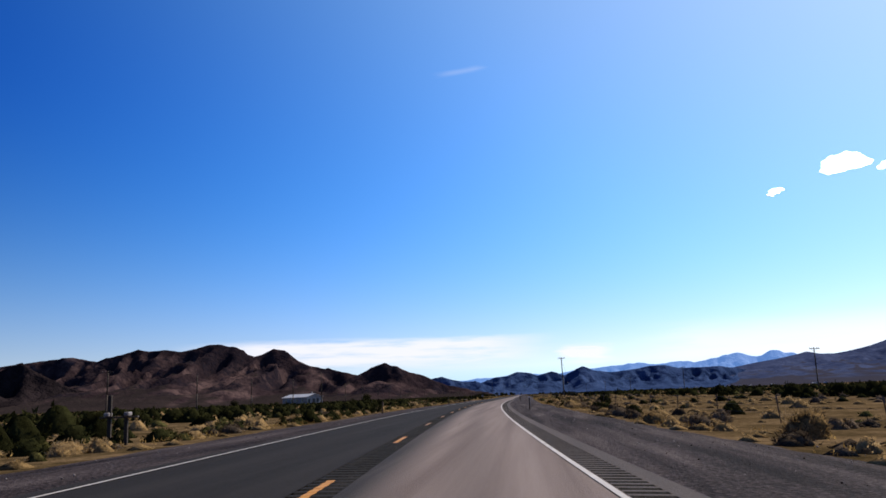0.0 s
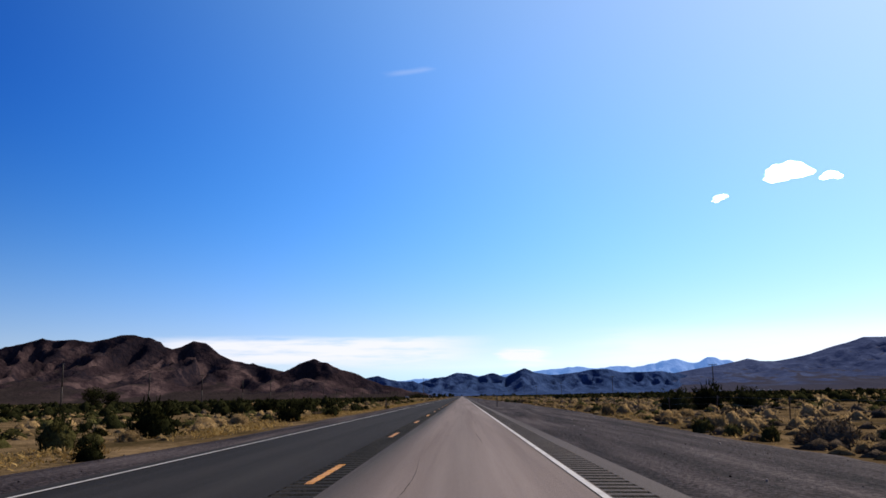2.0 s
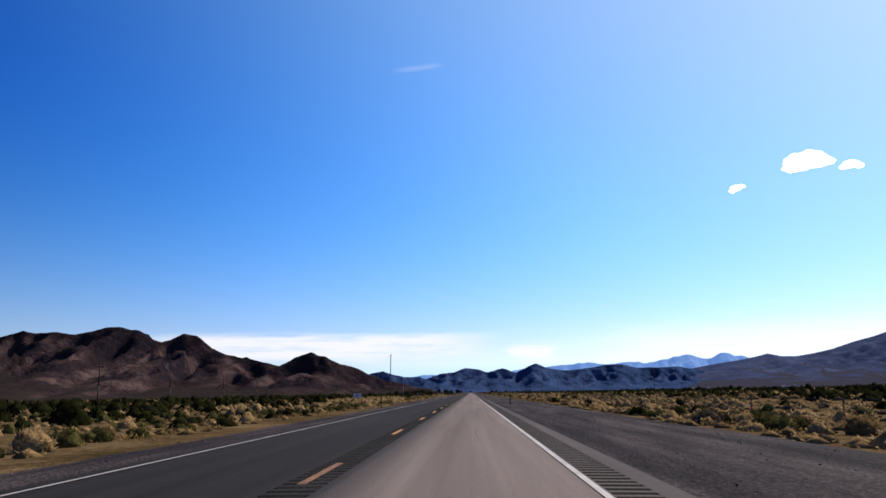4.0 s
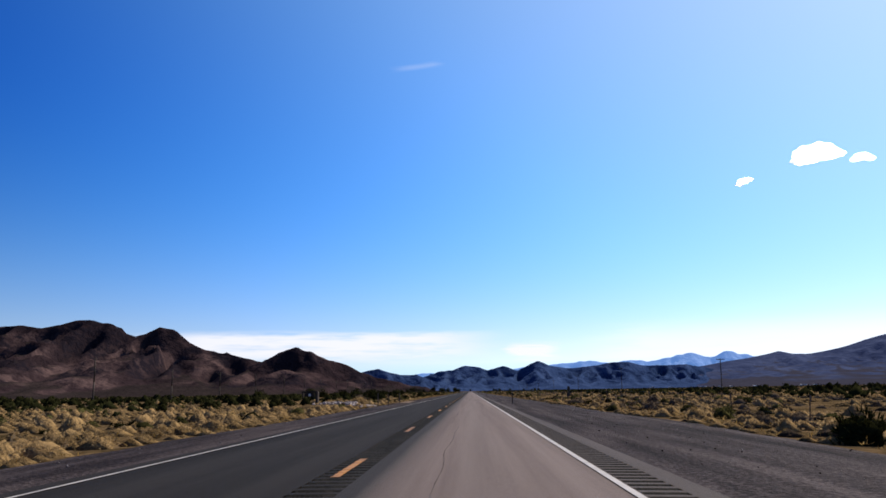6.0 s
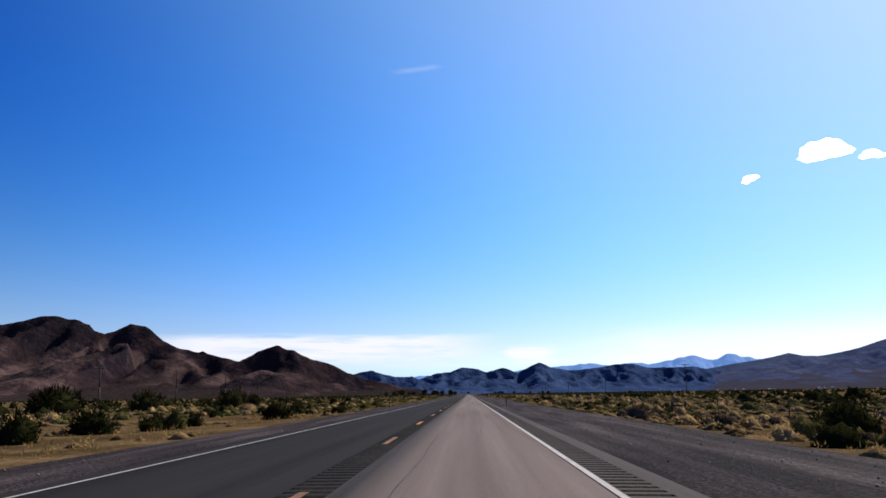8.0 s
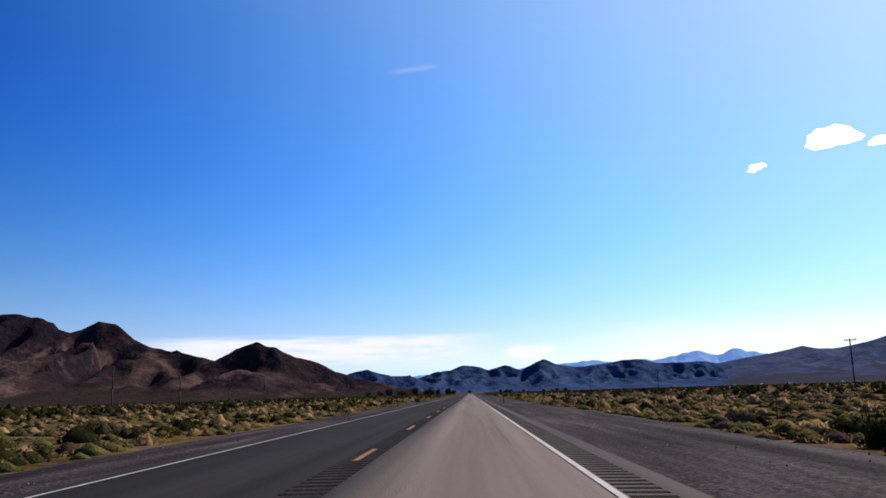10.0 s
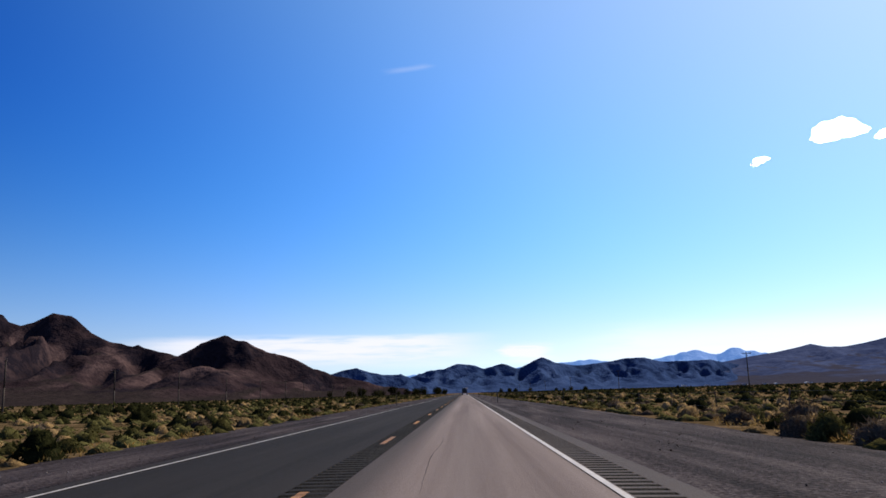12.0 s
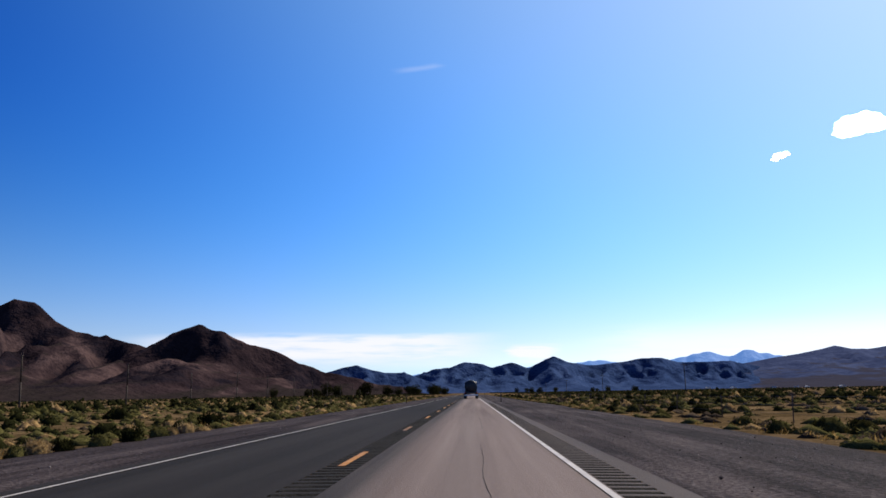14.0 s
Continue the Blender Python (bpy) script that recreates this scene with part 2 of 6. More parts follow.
M_TAN = surface("dry_rabbitbrush", (0.122, 0.079, 0.037), (0.242, 0.16, 0.079), (0.375, 0.262, 0.135), 0.5, 0.07, 0.95, 0.7, island=0.25, each=0.3, through=0.5, spec=0.0, fine=0.7)
M_OLIVE = surface("olive_brush", (0.03, 0.0275, 0.0085), (0.074, 0.067, 0.0205), (0.15, 0.132, 0.045), 0.5, 0.07, 0.95, 0.9, island=0.25, each=0.35, through=0.12, spec=0.0, fine=0.7)
M_GREEN = surface("creosote_green", (0.0075, 0.0078, 0.0028), (0.019, 0.0195, 0.0066), (0.046, 0.044, 0.0155), 0.5, 0.08, 0.95, 0.9, island=0.25, each=0.3, through=0.12, spec=0.0, fine=0.7)
M_GREY = surface("grey_sage", (0.0435, 0.02958, 0.01914), (0.0957, 0.06786, 0.04524), (0.174, 0.1261, 0.08526), 0.5, 0.07, 0.95, 0.9, island=0.25, each=0.35, through=0.12, spec=0.0, fine=0.7)
M_GRASS = surface("dry_grass", (0.1479, 0.08265, 0.02349), (0.261, 0.161, 0.05046), (0.3915, 0.2566, 0.0957), 1.5, 0.2, 0.9, 0.0, island=0.5, through=0.4, spec=0.05)
# inner mass of each bush, a darker tone of its foliage colour
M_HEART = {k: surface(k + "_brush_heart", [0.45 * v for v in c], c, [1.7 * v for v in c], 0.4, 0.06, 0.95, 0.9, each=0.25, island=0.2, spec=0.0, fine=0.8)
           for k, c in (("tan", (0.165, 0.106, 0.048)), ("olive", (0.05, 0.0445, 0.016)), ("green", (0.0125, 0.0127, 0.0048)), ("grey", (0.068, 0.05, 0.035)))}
M_TWIG = surface("dark_twigs", (0.02, 0.014, 0.01), (0.04, 0.03, 0.02), (0.07, 0.05, 0.035), 0.5, 0.05, 0.95, 0.3)
M_YUCCA = surface("yucca_leaf", (0.06, 0.07, 0.03), (0.12, 0.13, 0.055), (0.2, 0.2, 0.09), 0.6, 0.05, 0.6, 0.0, island=0.4, through=0.2)
M_YUCCA_BLOOM = surface("yellow_bloom_stalk", (0.42, 0.32, 0.05), (0.58, 0.46, 0.09), (0.68, 0.56, 0.14), 0.3, 0.03, 0.8, 0.2, through=0.5)
M_TRUCK = surface("dark_truck_paint", (0.012, 0.014, 0.02), (0.02, 0.023, 0.032), (0.03, 0.034, 0.045), 1.0, 0.1, 0.4, 0.1)
M_RUBBER = surface("tyre_rubber", (0.012, 0.012, 0.012), (0.02, 0.02, 0.02), (0.03, 0.03, 0.03), 0.2, 0.03, 0.9, 0.3)
M_ALLOY = surface("polished_alloy", (0.55, 0.56, 0.58), (0.65, 0.66, 0.68), (0.72, 0.73, 0.75), 0.6, 0.1, 0.25, 0.0)
M_RED = surface("red_lamp_lens", (0.25, 0.01, 0.01), (0.35, 0.015, 0.012), (0.42, 0.02, 0.015), 0.1, 0.02, 0.3, 0.0)


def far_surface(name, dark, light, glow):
    """Rock so far off that it is seen as a plain blue shape through miles of air, that haze put into its colour and
    glow.
    """
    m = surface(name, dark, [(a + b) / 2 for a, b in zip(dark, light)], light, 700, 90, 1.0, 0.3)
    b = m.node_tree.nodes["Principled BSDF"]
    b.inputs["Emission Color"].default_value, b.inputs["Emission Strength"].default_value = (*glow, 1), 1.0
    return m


def scrub_slopes(m, scrub, low, high):
    """Brown scrub on the gentle gravel fans below the bare rock."""
    t = m.node_tree
    bsdf = t.nodes["Principled BSDF"]
    old = bsdf.inputs["Base Color"].links[0].from_socket
    geo, sp, flat, mx = (t.nodes.new("ShaderNode" + k) for k in ("NewGeometry", "SeparateXYZ", "MapRange", "Mix"))
    mx.data_type, flat.interpolation_type = 'RGBA', 'SMOOTHSTEP'
    t.links.new(geo.outputs["Normal"], sp.inputs[0])
    t.links.new(sp.outputs["Z"], flat.inputs["Value"])
    for socket, value in (("From Min", low), ("From Max", high), ("To Min", 0.0), ("To Max", 0.85)):
        flat.inputs[socket].default_value = value
    t.links.new(flat.outputs["Result"], mx.inputs["Factor"])
    t.links.new(old, mx.inputs["A"])
    mx.inputs["B"].default_value = (*scrub, 1)
    t.links.new(mx.outputs["Result"], bsdf.inputs["Base Color"])


def crag_shade(m, crag):
    """Dark broken crags on smooth gravel slopes, their shade put into the colour where the relief is rough (the mesh's
    own "across" value) or steep.
    """
    t = m.node_tree
    bsdf = t.nodes["Principled BSDF"]
    old = bsdf.inputs["Base Color"].links[0].from_socket
    geo, sp, steep, rough, ragged, most, mx = (t.nodes.new("ShaderNode" + k) for k in ("NewGeometry", "SeparateXYZ", "MapRange", "Attribute", "Math", "Math", "Mix"))
    rough.attribute_name = "across"
    mx.data_type = 'RGBA'
    t.links.new(geo.outputs["Normal"], sp.inputs[0])
    t.links.new(sp.outputs["Z"], steep.inputs["Value"])
    for socket, value in (("From Min", 0.5), ("From Max", 0.78), ("To Min", 0.35), ("To Max", 0.0)):
        steep.inputs[socket].default_value = value
    grain = [n for n in t.nodes if n.type == 'TEX_NOISE'][1]
    ragged.operation, ragged.use_clamp, most.operation = 'MULTIPLY_ADD', True, 'MAXIMUM'
    fine = t.nodes.new("ShaderNodeMapRange")
    for socket, value in (("From Min", 0.35), ("From Max", 0.65), ("To Min", -0.7), ("To Max", 0.45)):
        fine.inputs[socket].default_value = value
    t.links.new(grain.outputs["Fac"], fine.inputs["Value"])
    t.links.new(rough.outputs["Fac"], ragged.inputs[0])
    ragged.inputs[1].default_value = 1.0
    t.links.new(fine.outputs["Result"], ragged.inputs[2])
    t.links.new(ragged.outputs[0], most.inputs[0])
    t.links.new(steep.outputs["Result"], most.inputs[1])
    t.links.new(most.outputs[0], mx.inputs["Factor"])
    t.links.new(old, mx.inputs["A"])
    mx.inputs["B"].default_value = (*crag, 1)
    t.links.new(mx.outputs["Result"], bsdf.inputs["Base Color"])


scrub_slopes(M_ROCK_NEAR, (0.021, 0.0165, 0.0155), 0.955, 0.99)
crag_shade(M_ROCK_NEAR, (0.0125, 0.0098, 0.0135))


def wear(m, bands):
    """Oil and tyre stains along a lane: bands of (distance from the road's centre line, half width, strength)."""
    t = m.node_tree
    bsdf = t.nodes["Principled BSDF"]
    base = bsdf.inputs["Base Color"].links[0].from_socket
    across = t.nodes.new("ShaderNodeAttribute")
    across.attribute_name = "across"
    grain = next(n for n in t.nodes if n.type == 'TEX_NOISE')
    for where, half, strength in bands:
        off, gap, soft, amount, mx = (t.nodes.new("ShaderNodeMath"), t.nodes.new("ShaderNodeMath"), t.nodes.new("ShaderNodeMapRange"), t.nodes.new("ShaderNodeMath"), t.nodes.new("ShaderNodeMix"))
        off.operation, gap.operation, amount.operation = 'SUBTRACT', 'ABSOLUTE', 'MULTIPLY'
        t.links.new(across.outputs["Fac"], off.inputs[0])
        off.inputs[1].default_value = where
        t.links.new(off.outputs[0], gap.inputs[0])
        soft.interpolation_type = 'SMOOTHSTEP'
        t.links.new(gap.outputs[0], soft.inputs["Value"])
        for socket, value in (("From Min", 0.0), ("From Max", half), ("To Min", strength * 1.6), ("To Max", 0.0)):
            soft.inputs[socket].default_value = value
        t.links.new(soft.outputs["Result"], amount.inputs[0])
        t.links.new(grain.outputs["Fac"], amount.inputs[1])
        mx.data_type = 'RGBA'
        t.links.new(amount.outputs[0], mx.inputs["Factor"])
        t.links.new(base, mx.inputs["A"])
        mx.inputs["B"].default_value = (0.024, 0.021, 0.0205, 1)
        base = mx.outputs["Result"]
    t.links.new(base, bsdf.inputs["Base Color"])


scrub_slopes(M_ROCK_RIGHT, (0.034, 0.03, 0.036), 0.984, 0.9965)
wear(M_LANE, ((0.3, 1.0, 1.15), (1.95, 0.75, 0.2), (3.85, 0.25, 0.25)))
wear(M_LANE_DARK, ((-0.4, 0.55, 0.5), (-2.15, 0.6, 0.35), (-4.08, 0.42, 1.0)))
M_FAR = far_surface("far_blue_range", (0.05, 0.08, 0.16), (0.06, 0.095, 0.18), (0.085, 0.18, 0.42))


def cloud_surface():
    m = bpy.data.materials.new("sunlit_cloud")
    m.use_nodes = True
    t = m.node_tree
    b = t.nodes["Principled BSDF"]
    b.inputs["Base Color"].default_value, b.inputs["Roughness"].default_value = (0.95, 0.95, 0.95, 1), 1.0
    tr = t.nodes.new("ShaderNodeBsdfTranslucent")
    tr.inputs["Color"].default_value = (0.95, 0.95, 0.96, 1)
    mx = t.nodes.new("ShaderNodeAddShader")
    t.links.new(b.outputs[0], mx.inputs[0])
    t.links.new(tr.outputs[0], mx.inputs[1])
    t.links.new(mx.outputs[0], t.nodes["Material Output"].inputs["Surface"])
    return m


M_CLOUD = cloud_surface()


# ---- building helpers ----
def part(name, bm, material, parent=None, label="", at=None, turn=0.0, flat=True):
    """Links a bmesh, in real metres, as one mesh object; at: where its origin stands."""
    bm.transform(Matrix.Scale(K, 4))
    me = bpy.data.meshes.new(name)
    bm.to_mesh(me)
    bm.free()
    return link(name, me, material, parent, label, at, turn, flat)


def link(name, me, material=None, parent=None, label="", at=None, turn=0.0, flat=True):
    if material is not None:
        me.materials.append(material)
    if not flat:
        me.polygons.foreach_set("use_smooth", [True] * len(me.polygons))
    ob = new(name, me)
    if parent is not None:
        ob.parent = parent
    if at is not None:
        ob.location = [K * c for c in at]
    ob.rotation_euler[2] = radians(turn)
    return tagged(ob, label)


def sheet(name, verts, faces, material, flat=False, across=None, **kw):
    """A mesh from arrays of places (real metres) and faces of one size."""
    verts, faces = np.asarray(verts, np.float32) * K, np.asarray(faces, np.int32)
    me = bpy.data.meshes.new(name)
    n = faces.shape[1]
    me.vertices.add(len(verts))
    me.vertices.foreach_set("co", verts.ravel())
    me.loops.add(faces.size)
    me.loops.foreach_set("vertex_index", faces.ravel())
    me.polygons.add(len(faces))
    me.polygons.foreach_set("loop_start", np.arange(0, faces.size, n, dtype=np.int32))
    me.update(calc_edges=True)
    me.validate()
    if across is not None:
        me.attributes.new("across", 'FLOAT', 'POINT').data.foreach_set("value", np.asarray(across, np.float32))
    return link(name, me, material, flat=flat, **kw)


def thing(name, at, label, category, group="", turn=0.0, kind=""):
    e = new(name)
    e.location, e.rotation_euler[2] = [K * c for c in at], radians(turn)
    e.empty_display_size = 0.1
    return tagged(e, label, category, group, kind)


def box(bm, x0, x1, y0, y1, z0, z1, bevel=0.0):
    r = bmesh.ops.create_cube(bm, size=1.0, matrix=Matrix.Translation(((x0 + x1) / 2, (y0 + y1) / 2, (z0 + z1) / 2)) @ Matrix.Diagonal((x1 - x0, y1 - y0, z1 - z0, 1)))
    if bevel:
        edges = {e for v in r["verts"] for e in v.link_edges}
        bmesh.ops.bevel(bm, geom=list(edges), offset=bevel, segments=1, affect='EDGES')
    return bm


def rod(bm, a, b, r0, r1, sides=10):
    a, b = Vector(a), Vector(b)
    m = Matrix.Translation((a + b) / 2) @ (b - a).to_track_quat('Z', 'Y').to_matrix().to_4x4()
    bmesh.ops.create_cone(bm, cap_ends=True, segments=sides, radius1=r0, radius2=r1, depth=(b - a).length, matrix=m)
    return bm


def fresh():
    return bmesh.new()


def grid_faces(rows, cols):
    i = np.arange(rows - 1)[:, None] * cols + np.arange(cols - 1)[None, :]
    return np.stack([i, i + 1, i + cols + 1, i + cols], -1).reshape(-1, 4)


def ground_z(x, y):
    c = x - centre(y)
    a = abs(c)
    z = -0.02 * min(a, 5.0) - 0.03 * min(max(a - 5.0, 0), 5.0)
    wild = smooth(9.0, 16.0, a)
    if wild:
        z += wild * (0.10 * noise.noise((x * 0.11, y * 0.11, 0)) + 0.25 * noise.noise((x * 0.02, y * 0.02, 5)))
        z -= 0.12 * wild
    return z - banking(y) * max(-14.0, min(14.0, c))


# ---- the ground and the road ----
def build_ground():
    half = [0, 2, 4, 5, 6, 7, 8, 9, 10, 11, 12.5, 14, 16, 18, 20, 23, 26, 30, 35, 41, 48, 56, 66, 80, 100, 130, 180, 260, 400, 650, 1000, 1700, 3000, 5500, 9000]
    xs = [-v for v in half[:0:-1]] + half
    ys = list(np.arange(-120, 1960, 4.0))
    step = 5.0
    while ys[-1] < 16400:
        ys.append(ys[-1] + step)
        step *= 1.07
    verts = []
    for y in ys:
        for c in xs:
            x = c + centre(y)
            z = ground_z(x, y) if abs(c) < 500 and y < 3000 else -0.6
            if abs(c) < 4.5:
                z -= 0.12
            verts.append((x, y, z - 0.02))
    tagged(sheet("ground", verts, grid_faces(len(ys), len(xs)), M_SAND), "sandy brown desert floor with scattered scrub", "ground", kind="structure")


def ribbon(name, x0, x1, material, lift, y0=-80.0, y1=5200.0, cols=7, **kw):
    """A strip of road surface between two distances from the centre line."""
    ys = list(np.arange(y0, min(y1, 400), 5.0)) + ([] if y1 < 400 else list(np.arange(max(400, y0), y1, 40.0)))
    verts = []
    for y in ys:
        for j in range(cols):
            c = x0 + (x1 - x0) * j / (cols - 1)
            verts.append((c + centre(y), y, -0.02 * abs(c) - banking(y) * c + lift))
    return sheet(name, verts, grid_faces(len(ys), cols), material, across=[x0 + (x1 - x0) * j / (cols - 1) for y in ys for j in range(cols)], **kw)


def build_road():
    tagged(ribbon("road_lane_1", 0.34, 3.73, M_LANE, 0.0), "pale pinkish worn asphalt traffic lane", "road", kind="structure")
    tagged(ribbon("road_lane_2", -4.08, -0.22, M_LANE_DARK, 0.0), "darker blue-grey asphalt traffic lane", "road", kind="structure")
    tagged(ribbon("road_shoulder", 4.27, 4.62, M_SHOULDER, 0.0), "grey asphalt paved road shoulder", "road", kind="structure")
    tagged(ribbon("edge_line_1", 3.595, 3.69, M_WHITE, 0.012), "solid white edge line on the asphalt", "road marking", kind="structure")
    tagged(ribbon("edge_line_2", -3.68, -3.605, M_WHITE, 0.012), "solid white edge line on the asphalt", "road marking", kind="structure")


def build_rumble(name, x0, x1, material, label, cols=4):
    """A strip with milled cross grooves every 0.41 m."""
    prof = ((0.0, 0.0), (0.19, 0.0), (0.22, -0.022), (0.38, -0.022))
    verts = []
    y = -20.0
    n = 0
    while y < 1760:
        for d, z in prof:
            for c, deep in ((x0, 0), (x0 + 0.05, 1), (x1 - 0.05, 1), (x1, 0)) if cols == 4 else ((x0, 1), (x1, 1)):
                verts.append((c + centre(y), y + d, -0.02 * abs(c) - banking(y) * c + z * deep))
            n += 1
        y += GROOVE
    ob = sheet(name, verts, grid_faces(n, cols), material, flat=True, across=[0.5 * (x0 + x1)] * len(verts))
    # groove walls and floors take the dark tar colour, shade put into it
    ob.data.materials.append(M_SEAM)
    ob.data.polygons.foreach_set("material_index", [1 if (i // (cols - 1)) % 4 in (1, 2, 3) and (cols == 2 or i % 3 == 1) else 0 for i in range(len(ob.data.polygons))])
    tagged(ob, label, "rumble strip", kind="structure")


def build_crack(name, spans, seed):
    """Thin dark cracks that wander along a lane; spans of (start, length, distance from the centre line)."""
    verts, faces = [], []
    for y0, length, c0 in spans:
        n = int(length / 0.35)
        for i in range(n + 1):
            y = y0 + length * i / n
            c = c0 + 0.12 * noise.noise((y * 0.2, seed, 1)) + 0.018 * noise.noise((y * 2.1, seed, 4))
            w = (0.003 + 0.008 * abs(noise.noise((y * 1.7, seed, 9)))) * min(1.0, 4 * i / n, 4 * (n - i) / n)
            z = -0.02 * abs(c) - banking(y) * c + 0.004
            verts += [(c - w + centre(y), y, z), (c + w + centre(y), y, z)]
            if i < n:
                k = len(verts) - 2
                faces.append((k, k + 1, k + 3, k + 2))
    tagged(sheet(name, verts, faces, M_SEAM), "thin dark cracks in the asphalt lane", "crack", kind="structure")


def build_gravel(name, near, far, sign, label):
    ys = np.arange(-90, 2100, 1.6)
    cols = 9
    verts = []
    for y in ys:
        edge = (verge(y) + 0.1 if sign > 0 else far) + (2.0 * smooth(1380, 1520, y) + 1.9 * smooth(182, 200, y) * (1 - smooth(212, 222, y)) - 1.1 * smooth(235, 265, y) * (1 - smooth(540, 580, y)) if sign < 0 else 0) + 0.5 * noise.noise((y * 0.05, 3 * sign, 0)) + 0.35 * noise.noise((y * 0.4, 7 * sign, 0))
        for j in range(cols):
            f = j / (cols - 1)
            a = near + (edge - near) * f
            x = sign * a + centre(y)
            z = ground_z(x, y) + 0.035 * math.sin(math.pi * min(1, f * 1.02)) ** 0.4 + 0.008 * noise.noise((x * 1.3, y * 1.3, 2)) * math.sin(math.pi * f)
            if j == 0:
                z = -0.02 * a - banking(y) * sign * a - 0.015
            if j == cols - 1:
                z -= 0.06
            verts.append((x, y, z))
    f = grid_faces(len(ys), cols)
    tagged(sheet(name, verts, f if sign > 0 else f[:, ::-1], M_GRAVEL), label, "gravel", kind="structure")


# ---- mountains ----
def build_mountain(name, ridge, material, label, front=4.5, back=3.0, res=16.0, seed=0.0, spur=0.95, grain=1.0, pad=200.0, jag=0.0, craggy=0.12):
    """A range whose crest runs through the given (x, y, height) summits and saddles; spurs and gullies run down from it."""
    rx, ry, rz = (np.array(c, float) for c in zip(*ridge))
    xs = np.arange(rx[0] - pad, rx[-1] + pad, res)
    top = float(rz.max())
    crags = []
    vs = np.concatenate([-np.linspace(1, 0, int(top * front / res) + 8)[:-1] ** 1.3 * (top * front + 60), np.linspace(0, 1, 14) ** 1.3 * (top * back + 60)])
    verts = []
    for v in vs:
        for x in xs:
            d = abs(v)
            wide = 60.0 + top * (front if v < 0 else back)
            warp = noise.noise((x / 330, v / 500, seed)) * min(d * 0.55, 170) + noise.noise((x / 110, v / 260, seed + 3)) * min(d * 0.3, 45)
            xx = x + warp
            h = float(np.interp(xx, rx, rz, left=0, right=0))
            h *= smooth(rx[0] - pad, rx[0] + 1, xx) * (1 - smooth(rx[-1] - 1, rx[-1] + pad, xx)) if (xx < rx[0] or xx > rx[-1]) else 1
            if xx < rx[0]:
                h = float(rz[0]) * smooth(rx[0] - pad, rx[0], xx)
            elif xx > rx[-1]:
                h = float(rz[-1]) * (1 - smooth(rx[-1], rx[-1] + pad, xx))
            if jag:
                h *= 1 + jag * noise.noise((xx / 420, 0, seed)) + 0.6 * jag * noise.noise((xx / 130, 0, seed + 5))
            reach = 0.35 * wide + 0.65 * wide * h / top
            s = min(1.0, d / reach)
            fall = 0.55 * (1 - s) ** 2.6 + 0.45 * (1 - s) ** 1.15
            rough = 1 - abs(noise.noise((x / 85, v / 210, seed + 9))) * 1.6
            rough2 = 1 - abs(noise.noise((x / 34, v / 60, seed + 17))) * 1.6
            crag = smooth(-0.02, 0.22, noise.noise((x / 150, v / 190, seed + 31)) + 0.5 * noise.noise((x / 55, v / 60, seed + 37)) - 0.42 * s + craggy - 0.25 * (d < 4)) * (1 - smooth(0.45, 0.8, s))
            crags.append(crag)
            e = min(1.0, d / (0.12 * wide))
            h = h * fall * (1 - spur * e * (1 - s) * (1 - rough) * 0.9) - e * (1 - s) ** 1.8 * grain * 17 * (1 - rough2) * (0.25 + 0.75 * crag)
            h += grain * (1 - s) ** 2 * (0.3 + 0.7 * crag) * (7.0 * noise.noise((x / 30, v / 34, seed)) + 4.0 * noise.noise((x / 13, v / 14, seed)))
            verts.append((x, float(np.interp(x, rx, ry)) + v, max(-4.0, h - 2.0)))
    tagged(sheet(name, verts, grid_faces(len(vs), len(xs)), material, across=crags), label, "mountain", kind="structure")
    return name


LEFT_RANGE = ((-3600, 3900, 120), (-2900, 3800, 205), (-2500, 3750, 225), (-2105, 3700, 254), (-1951, 3650, 224), (-1881, 3600, 234), (-1800, 3600, 249), (-1727, 3600, 268), (-1672, 3600, 257),
              (-1600, 3600, 262), (-1525, 3600, 249), (-1450, 3600, 262), (-1400, 3600, 275), (-1350, 3600, 276), (-1280, 3600, 259), (-1234, 3600, 245), (-1215, 3600, 225), (-1180, 3600, 213), (-1140, 3600, 225),
              (-1096, 3600, 245), (-1040, 3600, 234), (-985, 3580, 190), (-918, 3540, 160), (-806, 3500, 138), (-690, 3430, 110), (-640, 3400, 90))
NEAR_HILL = ((-690, 3330, 95), (-640, 3320, 112), (-600, 3316, 134), (-548, 3316, 150), (-503, 3316, 133), (-446, 3316, 107), (-400, 3316, 97), (-342, 3316, 68), (-296, 3316, 50), (-262, 3316, 44), (-180, 3316, 22))
DARK_KNOLL = ((-2300, 2950, 90), (-1989, 3000, 165), (-1903, 3000, 196), (-1850, 3000, 160), (-1700, 3000, 90), (-1500, 3000, 40))
MID_HILLS = ((-900, 5500, 60), (-638, 5500, 114), (-598, 5500, 127), (-532, 5500, 138), (-453, 5500, 113), (-374, 5500, 98), (-308, 5500, 102), (-256, 5500, 80), (-150, 5500, 40))
FAR_HILLS = ((-420, 6180, 70), (-300, 6180, 100), (-193, 6180, 134), (-116, 6180, 139), (-38, 6180, 169), (54, 6180, 158), (115, 6180, 135), (224, 6180, 164), (315, 6180, 131), (375, 6150, 160),
             (451, 6144, 190), (527, 6150, 157), (653, 6300, 144), (860, 6400, 160), (957, 6400, 174), (1085, 6400, 182), (1203, 6500, 157), (1366, 6500, 154), (1496, 6500, 162), (1690, 6800, 150), (1850, 6900, 120))
